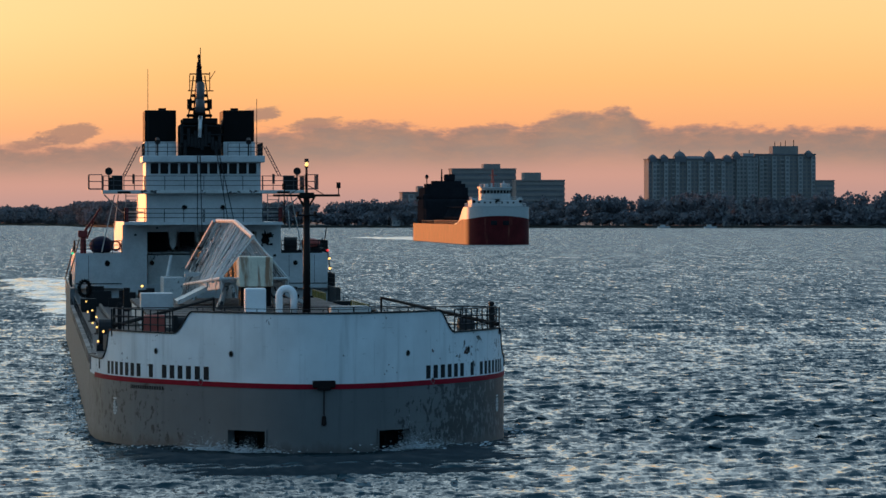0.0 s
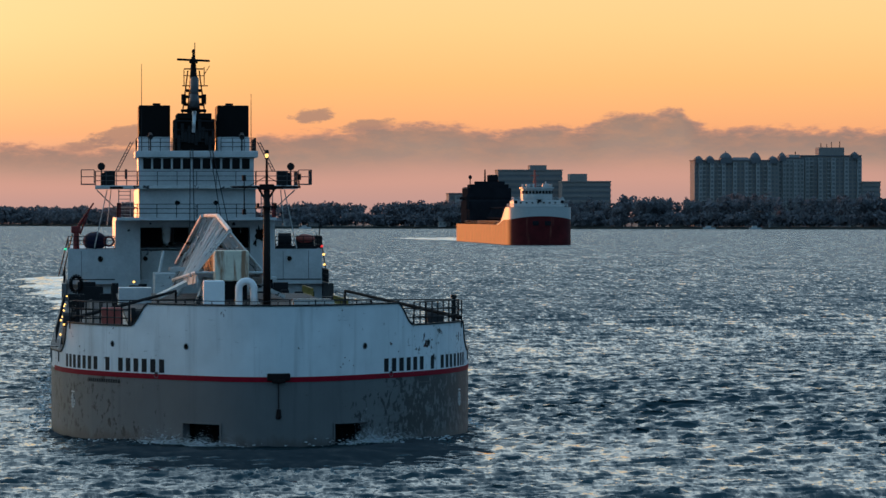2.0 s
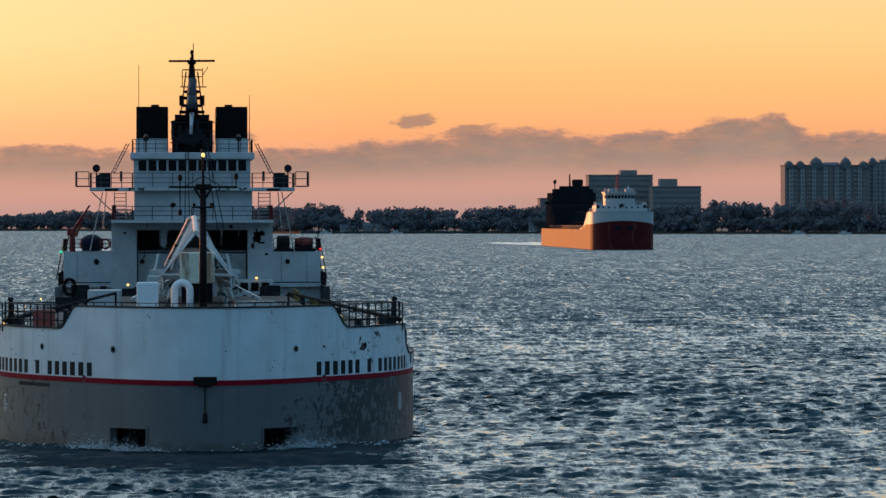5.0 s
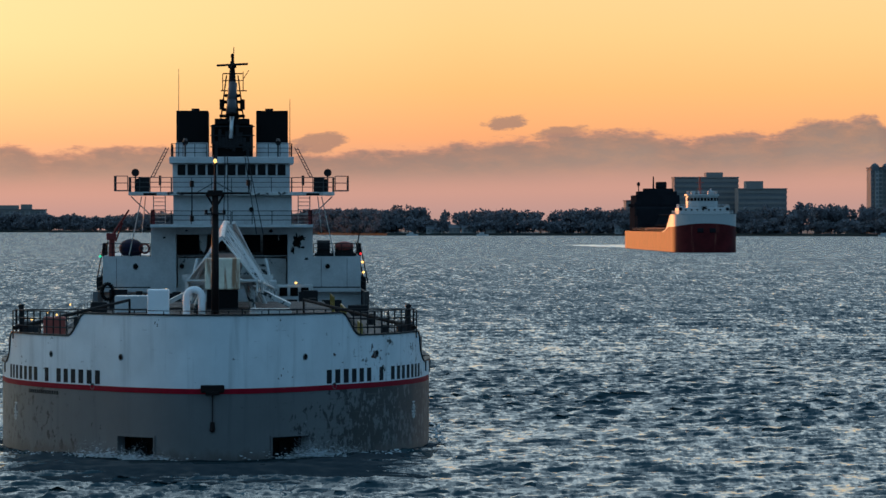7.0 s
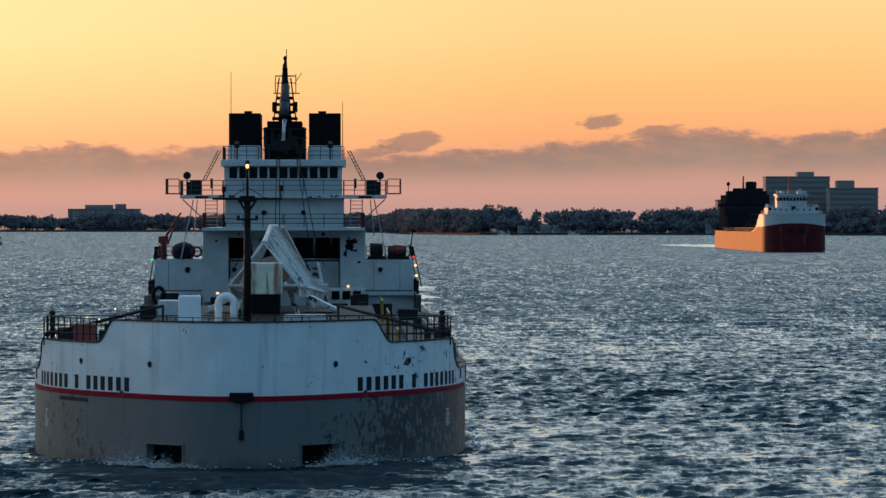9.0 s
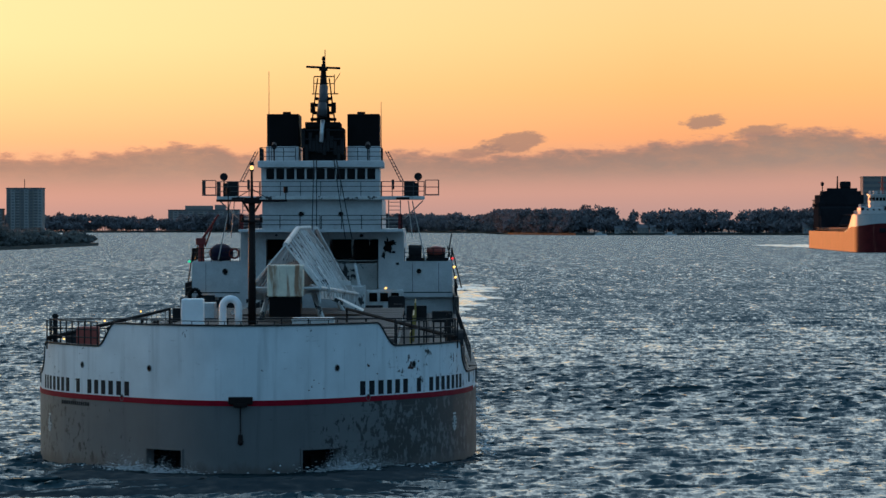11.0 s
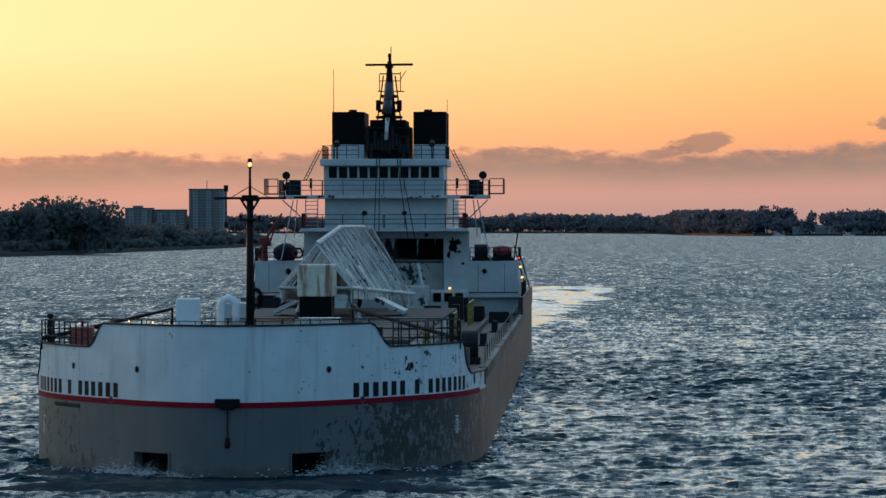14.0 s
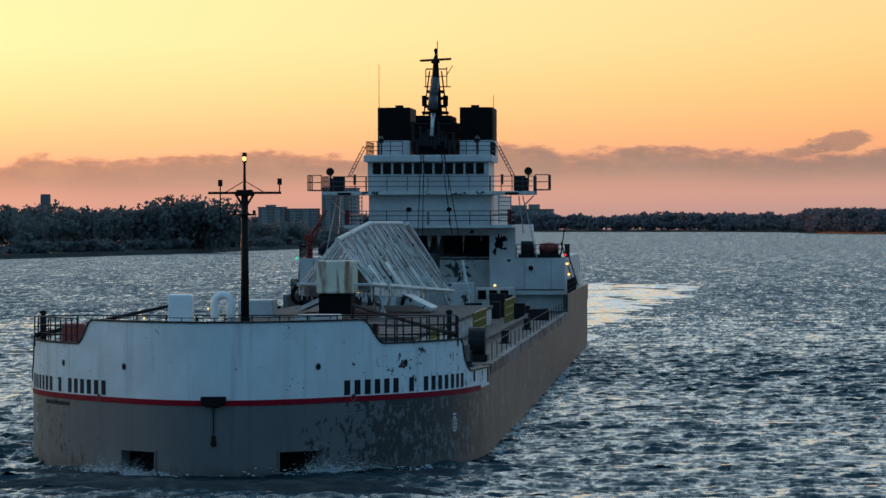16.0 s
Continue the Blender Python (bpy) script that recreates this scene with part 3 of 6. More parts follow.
# ---------- buildings ----------
def building(label, x0, x1, y, z1, storeys, bays, depth=24, style="bands", mat="concrete", tops=(), z0=1.0):
    """A far block: wall, storey slabs or upright bays with recessed windows, parapet and roof houses."""
    house = new("apartment_building" if style == "bays" else "office_building")
    house.location = ((x0 + x1) / 2, y, z0)
    w, h = x1 - x0, z1 - z0
    part("wall", box(B(), -w / 2, w / 2, 0.6, depth, 0, h - 1), mat, house)
    fh = (h - 2) / storeys
    if style == "bands":
        for s in range(storeys):
            part("storey_slab", box(B(), -w / 2 - 0.3, w / 2 + 0.3, 0, 1.0, s * fh + fh * 0.5, s * fh + fh), mat, house)
            part("window_band", box(B(), -w / 2 + 0.4, w / 2 - 0.4, 0.5, 0.9, s * fh, s * fh + fh * 0.5), "hazy_far_window", house)
    else:
        bw = w / bays
        for b in range(bays):
            if b % 3 == 1:
                part("bay", box(B(), -w / 2 + b * bw, -w / 2 + b * bw + bw, -1.6, 0.7, 0, h - 2.2), "pale_concrete", house)
            if b % 4 == 2:
                for s in range(1, storeys):
                    part("balcony", box(B(), -w / 2 + b * bw + 0.2, -w / 2 + b * bw + bw - 0.2, -1.0, 0.6, s * fh - 0.15, s * fh + 0.9), "pale_concrete", house)
            for s in range(storeys):
                d = -1.62 if b % 3 == 1 else 0.5
                part("window", box(B(), -w / 2 + (b + 0.22) * bw, -w / 2 + (b + 0.78) * bw, d - 0.06, d + 0.2, s * fh + fh * 0.25, s * fh + fh * 0.8), "hazy_far_window", house)
    part("roof", box(B(), -w / 2 - 0.5, w / 2 + 0.5, -0.3, depth + 0.4, h - 1, h), "roof" if style == "bays" else mat, house)
    for kind, a, b, zt in tops:
        if kind == "house":
            part("roof_house", box(B(), a - (x0 + x1) / 2, b - (x0 + x1) / 2, 4, depth - 4, h, zt - z0), mat, house)
        elif kind == "dome":
            bm = B()
            c = (a + b) / 2 - (x0 + x1) / 2
            box(bm, c - (b - a) / 2, c + (b - a) / 2, -1.8, 8, h - 3, h + 0.3 * (zt - z0 - h))
            hw, z_ = (b - a) * 0.56, h + 0.3 * (zt - z0 - h)
            for q0, q1, za, zb in ((1.0, 0.82, 0.0, 0.3), (0.82, 0.5, 0.3, 0.58), (0.5, 0.06, 0.58, 0.76), (0.05, 0.02, 0.76, 1.0)):
                bmesh.ops.create_cone(bm, cap_ends=True, segments=8, radius1=hw * q0, radius2=hw * q1, depth=(zb - za) * (zt - z0 - h),
                                      matrix=Matrix.Translation((c, 3.0, z_ + (za + zb) / 2 * (zt - z0 - h))) @ Matrix.Rotation(math.pi / 8, 4, "Z"))
            part("roof_turret", bm, "roof", house)
        elif kind == "gable":
            bm = B()
            c0, c1 = a - (x0 + x1) / 2, b - (x0 + x1) / 2
            v = [bm.verts.new(p) for p in ((c0, 0, h), (c1, 0, h), (c1, 12, h), (c0, 12, h), (c0 + 2, 6, zt - z0), (c1 - 2, 6, zt - z0))]
            for f in ((0, 1, 5, 4), (2, 3, 4, 5), (0, 4, 3), (1, 2, 5), (3, 2, 1, 0)):
                bm.faces.new([v[i] for i in f])
            bmesh.ops.recalc_face_normals(bm, faces=bm.faces[:])
            part("pitched_roof", bm, "roof", house)
        elif kind == "mast":
            part("aerial", tube(B(), (a - (x0 + x1) / 2, 8, h), (a - (x0 + x1) / 2, 8, zt - z0), b), "dark", house)
    tagged(house, label, "building", "buildings on the far bank")
    return house


building("grey concrete office block with dark window bands", 327.1, 380.0, 2870, 48.4, 10, 1, style="bands", tops=[("house", 353.8, 367.6, 52.1)])
building("grey stepped office block behind trees", 375.1, 414.8, 2830, 38.6, 8, 1, style="bands", tops=[("house", 382, 396, 44.5)])
building("small grey block with a roof house", 300.4, 321.2, 3016, 30.0, 6, 4, style="bays", tops=[("house", 314, 319, 35.0)])
building("long grey apartment tower with rounded roof turrets", 489.0, 559.2, 2860, 56.4, 15, 22, style="bays",
         tops=[("dome", 489.5, 495.5, 59.5), ("dome", 499, 505, 59.5), ("dome", 510.5, 520, 62.3), ("dome", 536, 544, 62.3), ("dome", 551.5, 558, 59.4), ("gable", 520, 536, 58.5)])
building("grey apartment tower with a stepped top", 561.4, 583, 2872, 58.6, 16, 7, style="bays", mat="pale_concrete", tops=[("dome", 562, 567.5, 62.5), ("house", 571, 580, 61.0), ("mast", 577, 0.4, 63.5)])
building("tall grey apartment tower with roof plant and aerials", 583.2, 634.8, 2889, 60.8, 17, 14, style="bays",
         tops=[("house", 599.5, 621, 67.3), ("mast", 602, 0.35, 71.0), ("mast", 607, 0.3, 70.5), ("mast", 611, 0.3, 72.0), ("mast", 618, 0.35, 72.5), ("dome", 627, 632, 63.5)])
building("low grey building beside the tower", 634.9, 650, 2885, 38.8, 9, 5, style="bands")
building("pale low waterfront building with a flat roof", 588, 640, 2660, 18.0, 2, 1, style="bands", mat="pale_concrete")
building("long low apartment block beyond the river bend", -350.7, -268.7, 4079, 26.0, 8, 14, style="bays", tops=[("house", -331.4, -300, 30.5), ("house", -297, -284.9, 31.5)])
building("tall plain tower block with an aerial", -489.3, -451.4, 3700, 48.0, 15, 8, style="bays", tops=[("mast", -471, 0.4, 57.0)])
building("low grey block among trees", -554.7, -527, 3680, 27.8, 8, 6, style="bays", tops=[("house", -547, -538, 30.0)])
building("low grey flat-roofed block", -526, -493, 3690, 26.0, 7, 7, style="bays")
tower = new("stone_tower")
tower.location = (-380.1, 1726, 1.0)
part("shaft", prism(B(), [(-2.3, 0), (2.3, 0), (2.3, 4.6), (-2.3, 4.6)], 0, 24.4), "roof", tower)
part("parapet", prism(B(), [(-2.2, 0.1), (2.2, 0.1), (2.2, 4.5), (-2.2, 4.5)], 24.4, 25.2), "roof", tower)
tagged(tower, "slim dark square tower rising over the island trees", "tower")


def shore_house(x, y, w, h, pale):
    """A small gabled house on the far bank."""
    house = new("shore_house")
    house.location = (x, y, 1.0)
    part("wall", box(B(), -w / 2, w / 2, 0, 8, 0, h), "pale_concrete" if pale else "concrete", house)
    bm = B()
    v = [bm.verts.new(p) for p in ((-w / 2 - 0.5, -0.5, h), (w / 2 + 0.5, -0.5, h), (w / 2 + 0.5, 8.5, h), (-w / 2 - 0.5, 8.5, h), (-w / 2 - 0.5, 4, h + 3), (w / 2 + 0.5, 4, h + 3))]
    for f in ((0, 1, 5, 4), (2, 3, 4, 5), (0, 4, 3), (1, 2, 5), (3, 2, 1, 0)):
        bm.faces.new([v[i] for i in f])
    bmesh.ops.recalc_face_normals(bm, faces=bm.faces[:])
    part("roof", bm, "roof", house)
    for k in range(3):
        part("window", box(B(), -w / 2 + w * (k + 0.3) / 3, -w / 2 + w * (k + 0.7) / 3, -0.1, 0.1, h * 0.35, h * 0.75), "hazy_far_window", house)
    tagged(house, "small pale gabled house among trees" if pale else "small grey gabled house among trees", "house", "houses on the far bank")


for x, y, w, h, pale in ((128, 2899, 11, 4.5, True), (146, 2897, 9, 5, False), (158, 2895, 12, 5, True), (176, 2892, 8, 4, False), (262, 2862, 10, 5, False), (280, 2845, 9, 5, True), (452, 2712, 10, 4, False), (520, 2660, 12, 4, True)):
    shore_house(x, y, w, h, pale)
for x, y in ((110, 2886), (168, 2880), (470, 2675), (500, 2640)):
    boat = new("moored_boat")
    boat.location = (x, y, 0)
    part("hull", prism(B(), [(-4.5, 0), (3.5, 0), (5.5, 1.3), (3.5, 2.6), (-4.5, 2.6)], -0.3, 1.1), "far_white", boat)
    part("cabin", box(B(), -2.5, 1.5, 0.4, 2.2, 1.1, 2.4, 0.1), "far_white", boat)
    tagged(boat, "small white moored motorboat by the far bank", "boat", "moored boats")


# ---------- the near freighter ----------
OUT = [(0, 0), (1.0, 0.14), (2.0, 0.62), (3.0, 1.40), (4.08, 2.42), (5.04, 3.60), (6.2, 5.0), (7.39, 6.75), (8.4, 8.5), (9.2, 10.4), (9.8, 12.6), (10.2, 15.5), (10.35, 19.0)]


def outline(n=96):
    """Half of the bow's plan, smoothed and even in arc length: x, y, arc."""
    x, y = np.array(OUT).T
    s = np.concatenate([[0], np.cumsum(np.hypot(np.diff(x), np.diff(y)))])
    q = np.linspace(0, s[-1], n)
    X, Y = np.interp(q, s, x), np.interp(q, s, y)
    for _ in range(6):
        X[1:-1] = (X[:-2] + 2 * X[1:-1] + X[2:]) / 4
        Y[1:-1] = (Y[:-2] + 2 * Y[1:-1] + Y[2:]) / 4
    return X, Y, q


HX, HY, HS = outline()


def hull_at(s, off=0.0):
    """Place and outward normal on the hull at the signed arc length s from the stem."""
    a = abs(s)
    x, y = float(np.interp(a, HS, HX)), float(np.interp(a, HS, HY))
    e = 0.15
    tx = float(np.interp(a + e, HS, HX) - np.interp(max(a - e, 0), HS, HX))
    ty = float(np.interp(a + e, HS, HY) - np.interp(max(a - e, 0), HS, HY))
    l = math.hypot(tx, ty) or 1
    nx, ny = ty / l, -tx / l
    if a < 0.05:
        nx, ny = 0.0, -1.0
    sg = 1 if s >= 0 else -1
    return Vector((sg * (x + nx * off), y + ny * off, 0)), Vector((sg * nx, ny, 0))


def arc_of_x(x):
    return math.copysign(float(np.interp(abs(x), HX, HS)), x)


def arc_of_y(y):
    return float(np.interp(y, HY, HS))


def rim(s):
    """Height of the bulwark at arc length s."""
    a = abs(s)
    a0, a1 = arc_of_x(5.80), arc_of_x(6.60)
    b0, b1 = arc_of_y(11.6), arc_of_y(13.0)
    if a <= a0:
        return 6.28
    if a < a1:
        u = (a - a0) / (a1 - a0)
        return 5.24 + 1.04 * (0.5 + 0.5 * math.cos(math.pi * u ** 0.8))
    if a < b0:
        return 5.24
    if a < b1:
        u = (a - b0) / (b1 - b0)
        return 5.24 - 1.45 * math.sqrt(max(0, 1 - (1 - u) ** 2))
    return 3.79


def strip(bm, ss, z0, z1, off0, off1):
    """A curved slab along the hull from height z0(s) to z1(s), from offset off0 (inside) to off1 (outside)."""
    rows = []
    for s in ss:
        a, b = hull_at(s, off1)[0], hull_at(s, off0)[0]
        lo, hi = z0(s), z1(s)
        rows.append([bm.verts.new((a.x, a.y, lo)), bm.verts.new((a.x, a.y, hi)), bm.verts.new((b.x, b.y, hi)), bm.verts.new((b.x, b.y, lo))])
    for p, q in zip(rows, rows[1:]):
        for k in range(4):
            bm.faces.new((p[k], p[(k + 1) % 4], q[(k + 1) % 4], q[k]))
    bm.faces.new(rows[0][::-1])
    bm.faces.new(rows[-1])
    bmesh.ops.recalc_face_normals(bm, faces=bm.faces[:])
    return bm


def patch(bm, s0, s1, z0, z1, off=0.012, n=3):
    """A thin painted plate that follows the hull."""
    return strip(bm, [s0 + (s1 - s0) * i / n for i in range(n + 1)], lambda s: z0, lambda s: z1, off - 0.03, off)


def band(s):
    """Height of the painted band."""
    return 2.95


STERN = 166.0
DECK = 3.75


def build_hull(ship):
    bm = B()
    pockets = [(sg * arc_of_x(3.43) - 1.12, sg * arc_of_x(3.43) + 1.12) for sg in (-1, 1)]
    cuts = [-HS[-1], pockets[0][0], pockets[0][1], pockets[1][0], pockets[1][1], HS[-1]]
    for k, (a, b) in enumerate(zip(cuts, cuts[1:])):
        run = list(np.linspace(a, b, max(8, int((b - a) * 4))))
        if k in (1, 3):
            strip(bm, run, lambda s: -2.5, lambda s: -0.55, -0.4, 0.0), strip(bm, run, lambda s: 0.90, band, -0.4, 0.0)
        else:
            strip(bm, run, lambda s: -2.5, band, -0.4, 0.0)
    for sx in (-1, 1):
        x0, x1 = sorted((sx * 9.95, sx * 10.35))
        box(bm, x0, x1, 18.9, STERN, -2.5, 3.79)
        box(bm, x0, x1, 17.5, 19.0, 3.1, 3.79)
    box(bm, -10.3, 10.3, STERN - 0.6, STERN, -2.5, 3.79)
    hull = part("hull", bm, "grey_hull", ship, "grey steel hull, scraped and rusted at the bow")
    s_end = arc_of_y(18.6)
    ss2 = [s for s in np.linspace(-s_end, s_end, 220)]
    bul = part("bow_plating", strip(B(), ss2, band, rim, -0.14, 0.006), "white_hull", ship, "white painted raised bow plating with chipped paint")
    s3 = arc_of_y(15)
    part("stripe", strip(B(), [s for s in np.linspace(-s3, s3, 120)], lambda s: band(s) - 0.11, lambda s: band(s) + 0.12, -0.05, 0.03), "stripe", bul, "dark red painted band")
    cap = strip(B(), [s for s in np.linspace(-s_end, s_end, 220)], lambda s: rim(s) - 0.02, lambda s: rim(s) + 0.05, -0.2, 0.06)
    part("rim", cap, "dark", bul, "thin dark bulwark cap rail")
    # plate seams
    for x in (-8.7, -5.2, -2.4, 2.4, 4.4, 5.3, 8.7):
        s = arc_of_x(x)
        part("seam", patch(B(), s - 0.012, s + 0.012, 3.4, 5.2, 0.014, 1), "white_hull", bul)
    # ship's name as plain bars, both bows
    for side in (-1, 1):
        words, h = (6, 1, 7), 0.62
        a0, a1 = arc_of_x(5.02), arc_of_x(9.62)
        n_units = sum(words) + 2 * 0.8
        step = (a1 - a0) / n_units
        u = 0.0
        for wi, wn in enumerate(words):
            for k in range(wn):
                c0 = a0 + (u + 0.10) * step
                c1 = c0 + step * 0.56
                if side < 0:
                    c0, c1 = -c1, -c0
                part("letter_bar", patch(B(), c0, c1, 3.13, 3.13 + h, 0.020, 2), "letter", bul)
                u += 1
            u += 0.8
    bm = B()
    for k in range(14):
        s = -arc_of_x(8.5) + k * 0.21
        patch(bm, s, s + 0.13, 2.55, 2.72, 0.016, 1)
    part("small_bars", bm, "letter", hull, "small dark lettering bars")
    # pale round mark on each bow
    for side in (-1, 1):
        c = side * arc_of_x(9.25)
        bm = B()
        for k in range(12):
            q = 2 * math.pi * k / 12
            ds, dz = 0.24 * math.cos(q), 0.30 * math.sin(q)
            patch(bm, c + ds - 0.05, c + ds + 0.05, 1.55 + dz - 0.05, 1.55 + dz + 0.05, 0.018, 1)
        patch(bm, c - 0.05, c + 0.05, 1.35, 1.75, 0.018, 1), patch(bm, c - 0.2, c + 0.2, 1.95, 2.02, 0.018, 1)
        part("round_mark", bm, "old_white", hull, "faded pale round mark")
    # portholes with rims
    for x, z in ((-7.39, 4.38), (7.39, 4.38), (-4.08, 4.38), (4.08, 4.38), (-5.4, 3.02), (5.4, 3.02)):
        s = arc_of_x(x)
        p, n = hull_at(s)
        bm = B()
        q = Vector((p.x, p.y, z))
        tube(bm, q - n * 0.05, q + n * 0.02, 0.12, seg=16)
        h = part("porthole", bm, "window" if z > 4 else "dark", bul)
        bm = B()
        for i in range(16):
            a, b = 2 * math.pi * i / 16, 2 * math.pi * (i + 1) / 16
            t = Vector((-n.y, n.x, 0))
            tube(bm, q + n * 0.02 + (t * math.cos(a) + Vector((0, 0, math.sin(a)))) * 0.13, q + n * 0.02 + (t * math.cos(b) + Vector((0, 0, math.sin(b)))) * 0.13, 0.022, seg=5)
        part("ring", bm, "grey_hull", h)
    # stem: towing notch, chain and hook
    p, n = hull_at(0)
    bm = B()
    box(bm, -0.52, 0.52, -0.22, 0.3, 2.92, 3.24, 0.04)
    box(bm, -0.30, 0.30, -0.28, 0.1, 2.80, 2.96, 0.03)
    part("fairlead", bm, "mast_brown", ship, "dark rusty bow fairlead on the stem")
    bm = B()
    for i in range(14):
        tube(bm, (0, -0.05, 2.95 - i * 0.1), (0, -0.05, 2.87 - i * 0.1), 0.035, seg=6)
    tube(bm, (0, -0.06, 1.62), (0, -0.06, 1.30), 0.09, 0.12, seg=8)
    ball(bm, (0, -0.06, 1.28), 0.15, (1, 1, 0.8), 1)
    part("chain", bm, "mast_brown", ship, "short hanging chain with a hook")
    # recessed anchor pockets
    for x in (-3.43, 3.43):
        s = arc_of_x(x)
        # back plate and anchor are coloured black to deepen the shade of the recess
        bm = B()
        strip(bm, [s - 1.3 + 2.6 * k / 6 for k in range(7)], lambda q: -0.7, lambda q: 1.05, -0.95, -0.85)
        pocket = part("anchor_pocket", bm, "black", hull, "dark square anchor pocket at the waterline")
        bm = B()
        for a0, a1, z0, z1 in ((s - 1.2, s + 1.2, 0.88, 0.95), (s - 1.18, s - 1.11, -0.4, 0.95), (s + 1.11, s + 1.18, -0.4, 0.95)):
            patch(bm, a0, a1, z0, z1, 0.06, 4)
        part("pocket_frame", bm, "grey_hull", pocket)
        p, n = hull_at(s, -0.7)
        bm = B()
        t = Vector((-n.y, n.x, 0))
        tube(bm, p + Vector((0, 0, 0.6)) + n * 0.02, p + Vector((0, 0, -0.1)) + n * 0.02, 0.09, seg=7)
        tube(bm, p - t * 0.45 + Vector((0, 0, 0.25)) + n * 0.02, p + Vector((0, 0, -0.1)) + n * 0.02, 0.08, seg=7)
        tube(bm, p + t * 0.45 + Vector((0, 0, 0.25)) + n * 0.02, p + Vector((0, 0, -0.1)) + n * 0.02, 0.08, seg=7)
        part("anchor", bm, "black", pocket)
    # rusty scars on the port bow
    rs = random.Random(3)
    for x, z, w, h in ((7.3, 4.25, 0.55, 0.16), (7.25, 4.38, 0.2, 0.2), (5.4, 4.42, 0.16, 0.14), (9.6, 4.45, 0.3, 0.3), (9.2, 4.6, 0.06, 0.4), (7.15, 4.55, 0.05, 0.18), (7.6, 4.5, 0.1, 0.1), (5.8, 4.05, 0.07, 0.07),
                       (3.0, 3.6, 0.06, 0.08), (3.3, 3.75, 0.05, 0.05), (3.1, 3.9, 0.05, 0.07), (2.9, 3.45, 0.07, 0.05), (3.5, 3.5, 0.06, 0.06)):
        s = arc_of_x(x)
        bm = B()
        for k in range(4):
            ds, dz = rs.uniform(-w / 2, w / 2), rs.uniform(-h / 3, h / 3)
            ww, hh = w * rs.uniform(0.25, 0.6), h * rs.uniform(0.3, 0.8)
            patch(bm, s + ds - ww / 2, s + ds + ww / 2, z + dz - hh / 2, z + dz + hh / 2, 0.018, 1)
        part("rust_scar", bm, "rust", bul, "chipped rust-brown patch")
    # decks
    xs = [(x, y) for x, y in zip(HX, HY) if y < 13.2]
    poly = [(x - 0.12, y + 0.1) for x, y in xs] + [(xs[-1][0] - 0.12, 13.4)]
    poly = poly + [(-x, y) for x, y in poly[::-1]]
    poly = [p for i, p in enumerate(poly) if i == 0 or math.dist(p, poly[i - 1]) > 0.05]
    part("foredeck", prism(B(), poly, 4.2, 4.95), "deck", ship, "dark painted raised bow deck")
    part("main_deck", box(B(), -9.98, 9.98, 13.4, STERN - 0.6, 3.3, DECK), "deck", ship, "long brown-red weathered main deck")
    part("deck_edge", box(B(), 10.0, 10.40, 19, 118, 3.35, 3.86), "scuffed", ship, "dark scuffed hull edge")
    part("deck_edge", box(B(), -10.40, -10.0, 19, 118, 3.35, 3.86), "scuffed", ship, "dark scuffed hull edge")


